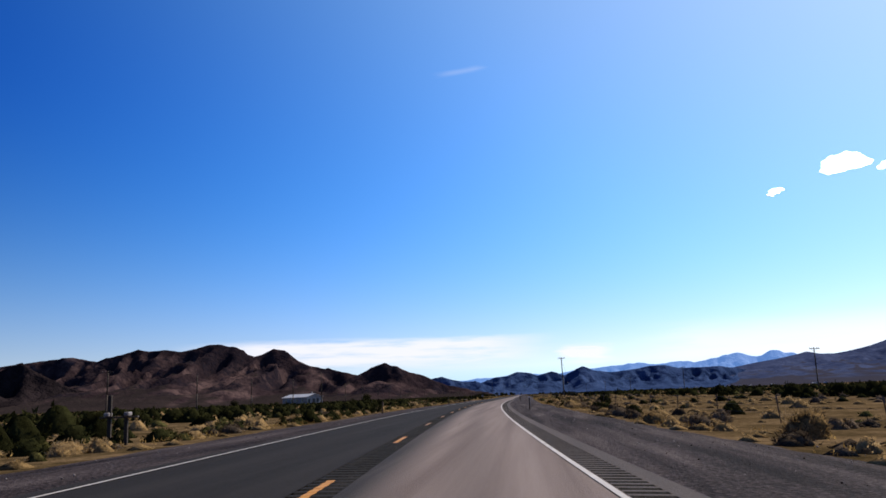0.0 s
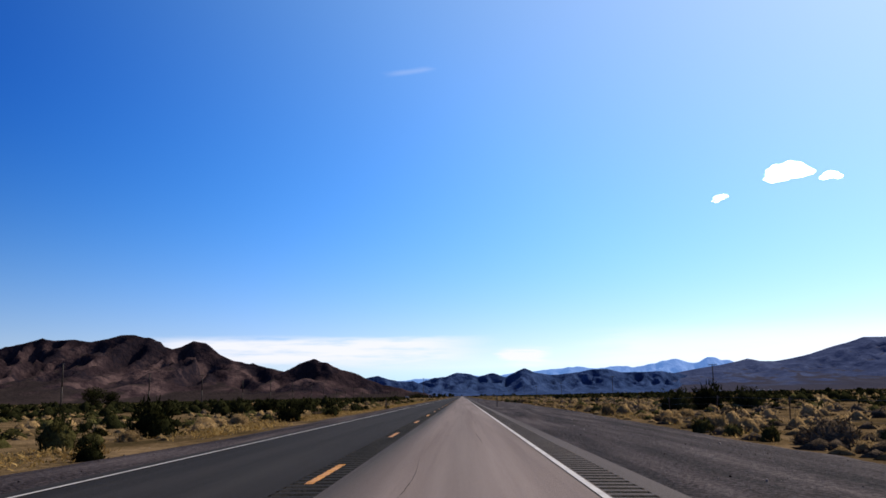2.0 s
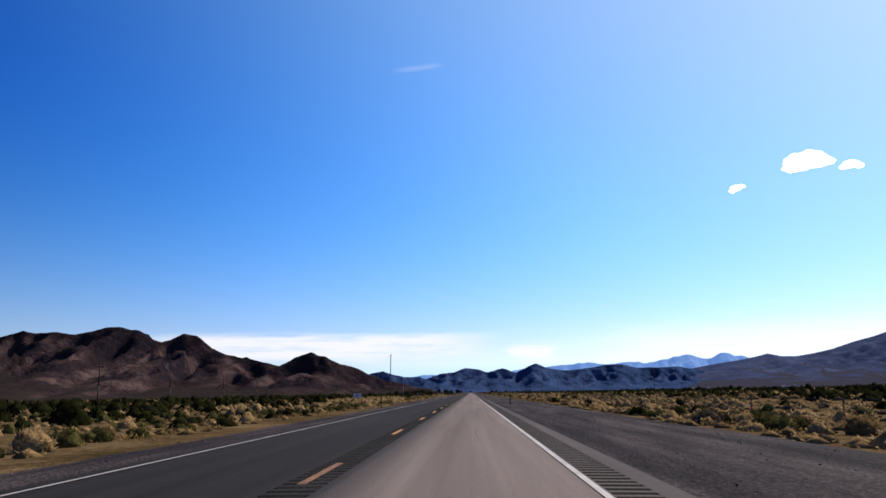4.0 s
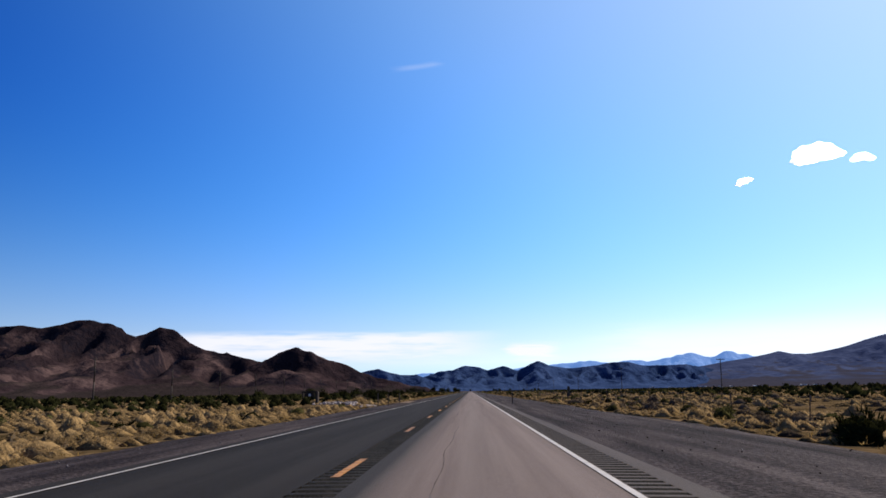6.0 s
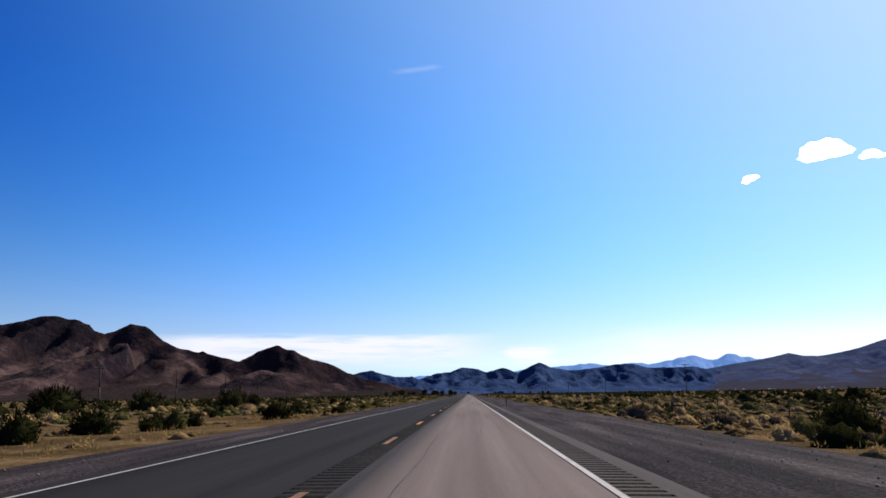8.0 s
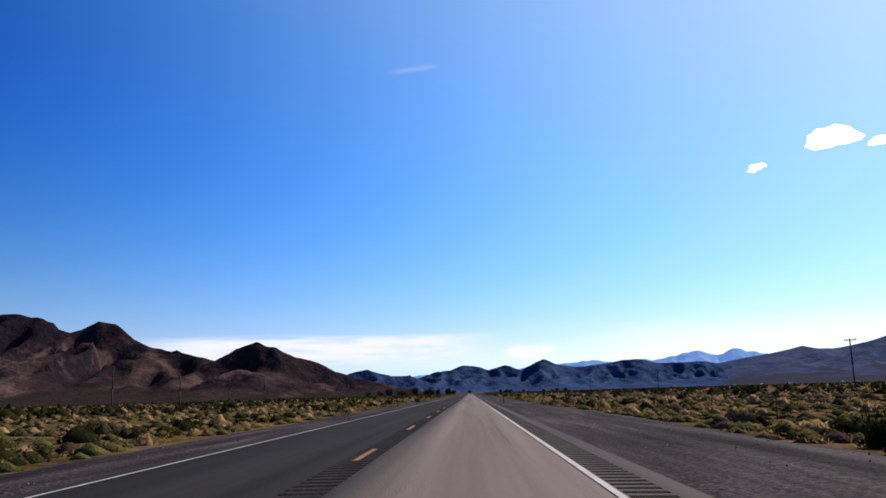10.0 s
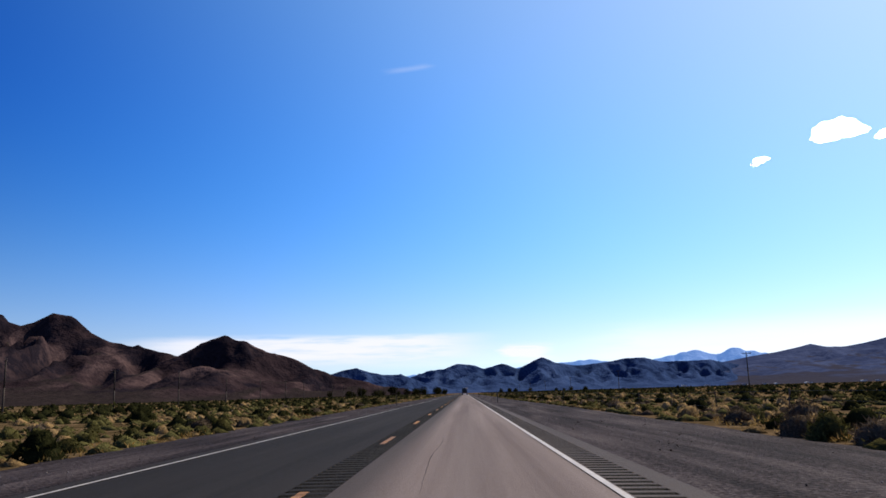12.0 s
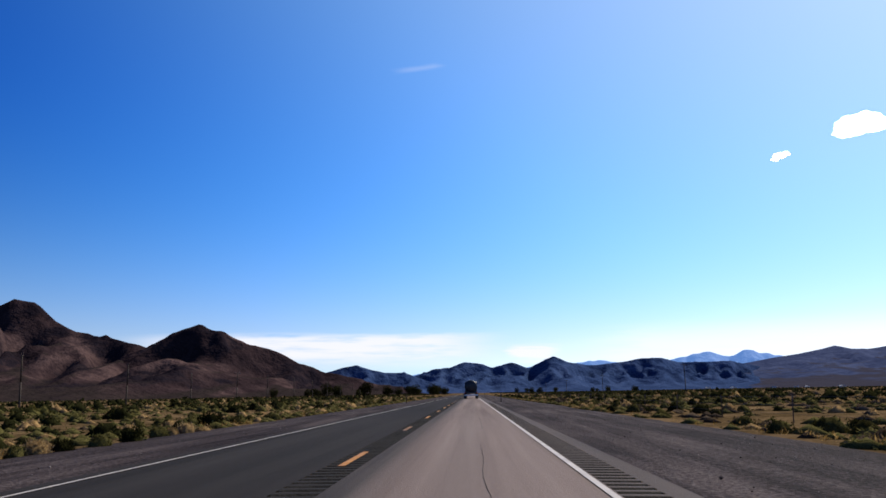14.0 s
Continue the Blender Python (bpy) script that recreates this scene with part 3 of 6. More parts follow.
RIGHT_RANGE = ((1450, 7035, 90), (1690, 7035, 148), (1937, 7035, 190), (2100, 7035, 212), (2250, 7035, 240), (2340, 7035, 262), (2440, 7035, 240), (2560, 7035, 236), (2700, 7035, 258), (2841, 7035, 288), (3031, 7035, 347),
               (3170, 7035, 380), (3291, 7035, 419), (3600, 7035, 415), (4200, 7035, 330), (5200, 7035, 260), (6500, 7035, 120))
BLUE_RANGE = ((-2600, 15000, 220), (-1200, 15000, 297), (-300, 15000, 330), (600, 15000, 363), (1400, 15000, 418), (2057, 15000, 484), (2685, 15000, 442), (3316, 15000, 497), (3640, 15000, 555), (3816, 15000, 595),
              (4123, 15000, 510), (4440, 15000, 583), (4926, 15000, 523), (5400, 15000, 418))

build_ground()
build_road()
build_rumble("rumble_strip_1", 3.73, 4.27, M_SHOULDER, "milled cross grooves in the paved shoulder", 2)
build_rumble("rumble_strip_2", -0.22, 0.34, M_LANE_DARK, "dark milled grooves along the centre seam", 2)
tagged(ribbon("road_strip_1", 3.73, 4.27, M_SHOULDER, 0.0, 1760, 5200), "grey paved shoulder strip beyond the grooves", "road", kind="structure")
tagged(ribbon("road_strip_2", -0.22, 0.34, M_SEAM, 0.0, 1760, 5200), "dark tar seam along the road centre", "road", kind="structure")
build_gravel("gravel_shoulder_1", 4.62, 9.7, 1, "wide dark purplish-brown gravel shoulder")
build_gravel("gravel_shoulder_2", 4.08, 6.8, -1, "dark brown gravel strip beside the asphalt")
crack_rng = np.random.default_rng(3)
build_crack("road_crack_1", [(y, float(crack_rng.uniform(6, 26)), float(crack_rng.choice((1.15, 2.35, 2.95)) + crack_rng.uniform(-0.25, 0.25))) for y in range(30, 1740, 21)], 2.0)
build_crack("road_crack_2", [(y, float(crack_rng.uniform(5, 20)), -float(crack_rng.choice((1.3, 2.9)) + crack_rng.uniform(-0.3, 0.3))) for y in range(40, 1740, 37)], 6.0)
build_mountain("mountain_1", LEFT_RANGE, M_ROCK_NEAR, "rugged brown desert mountain range with gullies", 4.4, 2.0, 17, 1.0)
build_mountain("mountain_2", NEAR_HILL, M_ROCK_NEAR, "steep brown conical desert hill", 3.6, 2.5, 9, 5.0, spur=0.55, grain=1.2, pad=120, craggy=-0.02)
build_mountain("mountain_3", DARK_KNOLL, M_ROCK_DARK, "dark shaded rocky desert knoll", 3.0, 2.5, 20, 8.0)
build_mountain("mountain_4", MID_HILLS, M_ROCK_MID, "low dark rocky hills tinted blue with haze", 4.0, 2.5, 12, 11.0)
build_mountain("mountain_5", FAR_HILLS, M_ROCK_MID, "jagged haze-blue hills at the road's end", 4.5, 2.5, 14, 14.0, grain=1.2, jag=0.05)
build_mountain("mountain_6", RIGHT_RANGE, M_ROCK_RIGHT, "broad haze-violet mountain with long gravel slopes", 9.0, 2.0, 34, 17.0, spur=0.25, grain=0.5)
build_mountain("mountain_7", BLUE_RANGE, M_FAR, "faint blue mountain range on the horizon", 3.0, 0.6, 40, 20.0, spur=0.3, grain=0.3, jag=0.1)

# ---- roadside posts, poles and fences ----
def build_dashes(road):
    """Worn yellow dashes, painted over the milled grooves along the seam."""
    for i in range(-3, 200):
        y0 = -3.95 + 12.192 * i
        marks = sorted({0.0, 3.05} | {g + d - y0 for n in range(int((y0 + 20) / GROOVE) - 1, int((y0 + 24) / GROOVE) + 1) for g in (-20.0 + GROOVE * n,) for d in (0.0, 0.19, 0.22, 0.38) if 0 < g + d - y0 < 3.05})
        verts, faces = [], []
        for j, d in enumerate(marks):
            low = y0 < 1750 and (d + y0 + 20.0) % GROOVE > 0.205
            for c in (-0.058, 0.058):
                verts.append((c, d, 0.005 - (0.007 if low else 0.0)))
            if j:
                faces.append((2 * j - 2, 2 * j - 1, 2 * j + 1, 2 * j))
        ob = sheet("lane_dash", verts, faces, M_YELLOW, flat=True, parent=road)
        ob.location = (K * (centre(y0) + 0.02), K * y0, K * (-banking(y0) * 0.02))
        ob.rotation_euler[2] = math.atan(2 * BEND * max(0.0, BEND_END - y0))


def delineator(at, turn, tall=1.12, bare=False, plate=None):
    e = thing("delineator_post", at, "thin dark steel marker post with a small reflector" if not bare else "thin bare dark steel marker post", "marker post", "marker posts along the road", turn)
    bm = fresh()
    box(bm, -0.045, 0.045, -0.006, 0.006, -0.25, tall)
    box(bm, -0.045, -0.03, -0.03, 0.006, -0.25, tall)
    box(bm, 0.03, 0.045, -0.03, 0.006, -0.25, tall)
    part("post", bm, M_STEEL, e)
    if not bare:
        bm = fresh()
        box(bm, -0.04, 0.04, -0.045, -0.032, tall - 0.2, tall - 0.05, 0.01)
        part("reflector", bm, plate or M_PLATE, e, "white reflector plate" if plate else "dull grey reflector plate")
    return e


def utility_pole(at, tall, turn=0.0, arms=1, lean=0.0, guy=False, stout=1.0):
    e = thing("utility_pole", at, "dark weathered wooden utility pole with a crossarm" if arms else "bare dark wooden utility pole", "utility pole", "power line poles", turn)
    e.rotation_euler[1] = radians(lean)
    bm = fresh()
    rod(bm, (0, 0, -1.0), (0, 0, tall * 0.5), 0.135 * stout, 0.115 * stout, 12)
    rod(bm, (0, 0, tall * 0.5), (0, 0, tall), 0.115 * stout, 0.09 * stout, 12)
    part("pole", bm, M_TIMBER, e, flat=False)
    for k in range(max(arms, 0)):
        z = tall - 0.35 - 0.9 * k
        bm = fresh()
        box(bm, -1.0, 1.0, -0.18, -0.09, z, z + 0.13, 0.012)
        arm = part("crossarm", bm, M_TIMBER, e)
        bm = fresh()
        rod(bm, (-0.6, -0.16, z), (0, -0.13, z - 0.55), 0.018, 0.018, 6)
        rod(bm, (0.6, -0.16, z), (0, -0.13, z - 0.55), 0.018, 0.018, 6)
        part("brace", bm, M_STEEL, e)
        for x in (-0.92, -0.5, 0.5, 0.92):
            bm = fresh()
            rod(bm, (x, -0.15, z + 0.12), (x, -0.15, z + 0.22), 0.02, 0.02, 6)
            rod(bm, (x, -0.15, z + 0.2), (x, -0.15, z + 0.28), 0.07, 0.05, 8)
            rod(bm, (x, -0.15, z + 0.28), (x, -0.15, z + 0.34), 0.05, 0.03, 8)
            part("insulator", bm, M_CERAMIC, arm)
    if not arms:
        bm = fresh()
        rod(bm, (-0.16, 0, tall - 0.1), (-0.16, 0, tall + 0.35), 0.03, 0.03, 6)
        rod(bm, (0.16, 0, tall - 0.1), (0.16, 0, tall + 0.35), 0.03, 0.03, 6)
        box(bm, -0.2, 0.2, -0.06, 0.06, tall - 0.14, tall - 0.02)
        part("bracket", bm, M_STEEL, e)
    if guy:
        bm = fresh()
        rod(bm, (0.1, 0, tall - 0.8), (2.2, -0.6, 0.0), 0.012, 0.012, 5)
        wire = part("guy_wire", bm, M_STEEL, e)
        bm = fresh()
        rod(bm, (1.03, -0.27, 4.22), (1.13, -0.3, 3.92), 0.06, 0.045, 8)
        part("guy_insulator", bm, M_CERAMIC, wire)
    return e


def build_poles():
    utility_pole((17.3, 221.0, ground_z(17.3, 221.0)), 10.7, 25, 1, -1.3, True, 1.15)
    for y, tall in ((164, 8.3), (296, 8.9), (442, 8.0), (576, 8.2), (748, 8.2), (919, 8.4), (1051, 9.6), (1185, 8.8), (1321, 8.3), (1457, 7.3), (1606, 8.3), (1755, 8.5), (1902, 8.5), (2050, 8.4), (2196, 8.4), (2342, 8.4)):
        x = 62.5 + centre(y)
        utility_pole((x, y, ground_z(x, y)), tall, random.uniform(-8, 8), 1, random.uniform(-0.8, 0.8))
    utility_pole((-73.4, 324.6, ground_z(-73.4, 324.6)), 13.4, 12, 0, 0.5, stout=1.2)
    utility_pole((-18.9, 690, ground_z(-18.9, 690)), 11.3, 8, 0, 1.2)
    for i in range(1, 58):
        y = -14.7 + 40.2 * i
        x = -69 + random.uniform(-0.6, 0.6)
        utility_pole((x, y, ground_z(x, y)), random.uniform(7.6, 8.9), random.uniform(-10, 10), 0 if i % 4 else 1, random.uniform(-1.2, 1.2), stout=1.2)


def build_markers():
    for y in (205, 327, 425, 547, 669, 792, 911, 1034, 1156, 1278, 1400.5, 1522, 1644, 1766, 1888):
        x = 5.62 + centre(y)
        delineator((x, y, ground_z(x, y)), random.uniform(-12, 12), 1.14)
    delineator((6.1, 144.0, ground_z(6.1, 144.0)), 6, 1.14, plate=M_REFLECT)
    delineator((7.1, 67.2, ground_z(7.1, 67.2)), 8, 1.14, plate=M_REFLECT)
    for y, x in ((65, -10.0), (142.3, -6.2), (327, -5.8), (425, -5.8), (547, -5.8), (687, -5.4), (790.6, -5.5), (806, -5.8), (910, -5.65), (1034, -5.8), (1156, -5.8), (1278, -5.8), (1400.4, -6.3), (1522, -5.8), (1643.5, -5.5), (1766, -5.8)):
        delineator((x + (0 if y > 100 else centre(y) + 4.2), y, ground_z(x, y)), 180 + random.uniform(-12, 12), 1.1)
    delineator((-6.4, 790.5, ground_z(-6.4, 790.5)), 20, 1.15, True)
    delineator((-6.3, 207.9, ground_z(-6.3, 207.9)), 8, 2.05, True)


def build_fence():
    """A wire fence that runs along the right of way."""
    bm = fresh()
    box(bm, -0.025, 0.025, -0.004, 0.004, -0.3, 1.15)
    box(bm, -0.004, 0.004, -0.03, 0.004, -0.3, 1.15)
    box(bm, -0.035, 0.035, -0.04, -0.03, 0.9, 1.1)
    bm.transform(Matrix.Scale(K, 4))
    me = bpy.data.meshes.new("fence_post")
    bm.to_mesh(me)
    bm.free()
    me.materials.append(M_STEEL)
    y = -20.0
    row = []
    while y < 1900:
        x = 15.0 + centre(y)
        z = ground_z(x, y)
        row.append((x, y, z))
        ob = new("fence_post", me)
        ob.location, ob.rotation_euler = (K * x, K * y, K * z), (random.uniform(-0.06, 0.06), random.uniform(-0.08, 0.08), random.uniform(-0.3, 0.3))
        tagged(ob, "thin rusty steel fence post in the scrub", "fence post", "posts of the wire fence")
        y += 9.5
    bm = fresh()
    for z in (0.35, 0.7, 1.05):
        for a, b in zip(row, row[1:]):
            rod(bm, (a[0], a[1], a[2] + z), (b[0], b[1], b[2] + z), 0.005, 0.005, 3)
    tagged(part("fence_wire", bm, M_STEEL), "thin rusty wires strung between fence posts", "fence wire", kind="stuff")


def fence_brace(at, turn):
    """Two stout timber posts with a rail between them."""
    e = thing("fence_brace", at, "dark timber fence brace of two stout posts and a rail", "fence brace", "", turn)
    e.scale = (0.7, 0.7, 0.7)
    for x in (-0.58, 0.58):
        bm = fresh()
        rod(bm, (x, 0, -0.4), (x + random.uniform(-0.03, 0.03), 0, 1.08), 0.1, 0.09, 10)
        part("post", bm, M_TIMBER, e)
    bm = fresh()
    rod(bm, (-0.58, 0, 0.72), (0.58, 0, 0.75), 0.07, 0.07, 8)
    part("rail", bm, M_TIMBER, e)


def timber_barrier(at, turn):
    e = thing("timber_barrier", at, "low timber barrier with a pale pipe rail", "barrier", "", turn)
    for x in (-1.7, -1.1, 0.15, 0.6, 1.1):
        bm = fresh()
        rod(bm, (x, 0, -0.3), (x, 0, 0.62 + (0.35 if x < -1 else 0)), 0.08, 0.075, 8)
        part("post", bm, M_TIMBER, e)
    bm = fresh()
    box(bm, -1.75, 0.2, -0.03, 0.03, 0.35, 0.47, 0.01)
    part("board", bm, M_TIMBER, e)
    bm = fresh()
    rod(bm, (0.2, 0, 0.42), (1.25, 0, 0.55), 0.045, 0.045, 8)
    part("pipe", bm, M_ALLOY, e, "pale metal pipe")


def striped_barricade(at, turn):
    e = thing("barricade", at, "dull white two-rail barricade leaning on the sand", "barricade", "", turn)
    e.rotation_euler[0] = radians(-35)
    for x in (-0.5, 0.5):
        bm = fresh()
        box(bm, x - 0.04, x + 0.04, -0.03, 0.03, -0.1, 1.0)
        part("leg", bm, M_PLATE, e)
    for z in (0.35, 0.85):
        bm = fresh()
        box(bm, -0.6, 0.6, -0.05, -0.03, z - 0.07, z + 0.07)
        part("slat", bm, M_PLATE, e)


def info_board(at, turn):
    e = thing("hanging_sign", at, "dark timber frame with a small hanging sign", "sign", "", turn)
    e.scale = (1.5, 1.5, 1.5)
    for x, w in ((-0.8, 0.06), (0.75, 0.13)):
        bm = fresh()
        box(bm, x - w, x + w, -w, w, -0.3, 1.2, 0.015)
        part("post", bm, M_TIMBER, e)
    bm = fresh()
    box(bm, -0.95, 0.85, -0.05, 0.05, 1.12, 1.24, 0.01)
    part("beam", bm, M_TIMBER, e)
    bm = fresh()
    box(bm, -0.6, 0.45, -0.02, 0.02, 0.72, 1.06, 0.01)
    board = part("board", bm, M_TIMBER, e)
    bm = fresh()
    bmesh.ops.create_cone(bm, cap_ends=True, segments=16, radius1=0.13, radius2=0.13, depth=0.02, matrix=Matrix.Translation((-0.05, -0.032, 0.9)) @ Matrix.Rotation(radians(90), 4, 'X'))
    part("disc", bm, M_REFLECT, board, "white disc")


def board_sign(at, turn):
    e = thing("roadside_sign", at, "white board sign with blue bars between two posts", "sign", "", turn)
    for x in (-0.95, 0.95):
        bm = fresh()
        box(bm, x - 0.06, x + 0.06, -0.05, 0.05, -0.4, 1.55, 0.01)
        part("post", bm, M_BOARD, e)
    bm = fresh()
    box(bm, -0.88, 0.88, -0.025, 0.025, 0.35, 1.42, 0.01)
    board = part("board", bm, M_BOARD, e)
    for z0, z1, w in ((1.12, 1.3, 0.35), (0.85, 1.0, 0.62), (0.62, 0.72, 0.5)):
        bm = fresh()
        box(bm, -w, w, -0.035, -0.028, z0, z1)
        part("letter_bar", bm, M_BLUE, board, "blue bar of lettering")


def stacked_sign(at, turn):
    """Two dull plates, one above the other, on a thin steel post."""
    e = thing("roadside_sign", at, "dark rusty pair of sign plates on a thin post", "sign", "", turn)
    bm = fresh()
    box(bm, -0.03, 0.03, -0.02, 0.02, -0.4, 1.72)
    part("post", bm, M_STEEL, e)
    e.rotation_euler[1] = radians(4)
    for z0, z1, w in ((0.6, 1.1, 0.22), (1.15, 1.7, 0.17)):
        bm = fresh()
        box(bm, -w, w, -0.035, -0.024, z0, z1, 0.004)
        part("plate", bm, M_TIMBER, e, "dark rusty plate")


def mailbox_stand(at, turn):
    e = thing("mailbox_stand", at, "pale mailboxes on a dark timber stand", "mailbox", "", turn)
    for x in (-0.25, 0.3):
        bm = fresh()
        box(bm, x - 0.06, x + 0.06, -0.06, 0.06, -0.3, 1.65 if x < 0 else 0.95, 0.01)
        part("post", bm, M_TIMBER, e)
    bm = fresh()
    box(bm, -0.55, 0.7, -0.1, 0.1, 0.88, 0.94, 0.01)
    part("plank", bm, M_TIMBER, e)
    for x in (-0.3, 0.35):
        bm = fresh()
        box(bm, x - 0.085, x + 0.085, -0.22, 0.22, 0.94, 1.08, 0.03)
        part("mailbox", bm, M_PLATE, e, "pale metal mailbox")


def flagpole(at):
    e = thing("mast", at, "tall slender pale metal mast in the scrub", "mast")
    bm = fresh()
    rod(bm, (0, 0, -0.3), (0, 0, 5.8), 0.028, 0.018, 10)
    part("tube", bm, M_ALLOY, e)
    bm = fresh()
    box(bm, -0.25, 0.25, -0.25, 0.25, -0.3, 0.12, 0.03)
    part("footing", bm, M_BOULDER, e)


def stub_post(x, y, tall, material, label):
    bm = fresh()
    rod(bm, (0, 0, -0.25), (0.02, 0, tall), 0.05, 0.042, 8)
    rod(bm, (0.02, 0, tall), (0.022, 0, tall + 0.02), 0.042, 0.03, 8)
    ob = part("stub_post", bm, material, at=(x, y, ground_z(x, y)), flat=False)
    tagged(ob, label, "post", "old posts by the mast")


def rusty_hoop(x, y):
    """An old cart wheel left leaning in the brush."""
    e = thing("cart_wheel", (x, y, ground_z(x, y)), "old rusty cart wheel leaning in dry brush", "wheel", "", 20)
    e.rotation_euler[0] = radians(-12)
    bm = fresh()
    pts = [Vector((0.4 * math.cos(i * math.pi / 14), 0, 0.4 + 0.4 * math.sin(i * math.pi / 14))) for i in range(28)]
    for p, q in zip(pts, pts[1:] + pts[:1]):
        rod(bm, p, q, 0.032, 0.032, 6)
    part("rim", bm, M_STEEL, e)
    for i in range(6):
        bm = fresh()
        d = Vector((math.cos(i * math.pi / 3 + 0.3), 0, math.sin(i * math.pi / 3 + 0.3)))
        rod(bm, Vector((0, 0, 0.4)) + d * 0.05, Vector((0, 0, 0.4)) + d * 0.39, 0.012, 0.012, 6)
        part("spoke", bm, M_TIMBER, e)
    bm = fresh()
    rod(bm, (0, -0.07, 0.4), (0, 0.07, 0.4), 0.06, 0.06, 10)
    part("hub", bm, M_STEEL, e)


# ---- buildings ----
def ranch_house():
    """Long single-storey house; its gable faces the road."""
    e = thing("house", (-83, 366, ground_z(-83, 366) + 0.6), "pale grey boarded single-storey ranch house with a pale low-pitched roof", "house", "", 45)
    W, L, H, R = 8.0, 22.0, 3.1, 1.3   # gable width, length, eaves, rise
    bm = fresh()
    pts = [(-W, 0, -1.4), (0, 0, -1.4), (0, 0, H), (-W / 2, 0, H + R), (-W, 0, H)]
    front = [bm.verts.new(p) for p in pts]
    rear = [bm.verts.new((p[0], L, p[2])) for p in pts]
    bm.faces.new(front)
    bm.faces.new(rear[::-1])
    for i in range(5):
        if i not in (2, 3):
            bm.faces.new((front[i], rear[i], rear[(i + 1) % 5], front[(i + 1) % 5]))
    bmesh.ops.recalc_face_normals(bm, faces=bm.faces)
    part("wall", bm, M_HOUSE, e)
    for s in (-1, 1):
        bm = fresh()
        slope = math.atan2(R, W / 2)
        half = W / 2 / math.cos(slope) + 0.5
        m = Matrix.Translation((-W / 2, L / 2, H + R + 0.06)) @ Matrix.Rotation(s * slope, 4, 'Y') @ Matrix.Translation((s * half / 2, 0, 0)) @ Matrix.Diagonal((half, L + 1.0, 0.12, 1))
        bmesh.ops.create_cube(bm, size=1, matrix=m)
        part("roof", bm, M_ROOF, e)
    for x0, x1, z0, z1, nm in ((-7.3, -6.4, 0, 2.1, "door"), (-4.9, -3.9, 0.7, 2.3, "window"), (-3.0, -2.1, 0.7, 2.3, "window")):
        bm = fresh()
        box(bm, x0 - 0.1, x1 + 0.1, -0.08, 0.02, z0 - (0 if nm == "door" else 0.1), z1 + 0.1)
        fr = part(nm, bm, M_TIMBER, e)
        bm = fresh()
        box(bm, x0, x1, -0.1, -0.085, z0 + 0.05, z1)
        part("pane" if nm == "window" else "door_leaf", bm, M_DARKGLASS, fr)
    for k in range(4):
        bm = fresh()
        y = 3 + 5 * k
        box(bm, -W - 0.06, -W + 0.02, y, y + 1.5, 1.0, 2.2)
        part("window", bm, M_DARKGLASS, e)
    bm = fresh()
    box(bm, -2.6, -2.0, 5, 5.6, H + 0.4, H + R + 0.9, 0.03)
    part("chimney", bm, M_HOUSE, e)


def far_building(x, y, z, w, l, h):
    e = thing("distant_building", (x, y, z), "small pale distant house on the slope", "house", "scattered far houses", random.uniform(-30, 30))
    bm = fresh()
    box(bm, -w / 2, w / 2, -l / 2, l / 2, -3, h)
    part("wall", bm, M_WALL, e)
    bm = fresh()
    a = [bm.verts.new(p) for p in ((-w / 2 - 0.4, -l / 2 - 0.4, h), (w / 2 + 0.4, -l / 2 - 0.4, h), (w / 2 + 0.4, l / 2 + 0.4, h), (-w / 2 - 0.4, l / 2 + 0.4, h), (0, -l / 2 - 0.4, h + 1.6), (0, l / 2 + 0.4, h + 1.6))]
    for f in ((0, 1, 4), (1, 2, 5, 4), (2, 3, 5), (3, 0, 4, 5), (3, 2, 1, 0)):
        bm.faces.new([a[i] for i in f])
    part("roof", bm, M_ROOF, e)
    bm = fresh()
    box(bm, -w / 5, w / 5, -l / 2 - 0.1, -l / 2 + 0.1, 0.8, 2.0)
    part("window", bm, M_DARKGLASS, e)


def dirt_track(name, line, width, label, flare=1.2):
    verts = []
    pts = [Vector(p) for p in line]
    fine = []
    for a, b in zip(pts, pts[1:]):
        n = max(2, int((b - a).length / 1.5))
        fine += [a.lerp(b, i / n) for i in range(n)]
    fine.append(pts[-1])
    for i, p in enumerate(fine):
        d = (fine[min(i + 1, len(fine) - 1)] - fine[max(i - 1, 0)]).normalized()
        s = Vector((-d.y, d.x))
        w = width * (1 + 0.2 * noise.noise((i * 0.4, width, 1))) * (1 + flare * max(0, 1 - i / 5))
        for j in range(6):
            q = p + s * w * (j / 5 - 0.5)
            edge = 0 if 0 < j < 5 else -0.1
            verts.append((q.x, q.y, ground_z(q.x, q.y) + (0.075 if i < 4 else 0.04) + edge))
    tagged(sheet(name, verts, grid_faces(len(fine), 6)[:, ::-1], M_DIRT), label, "dirt track", kind="structure")


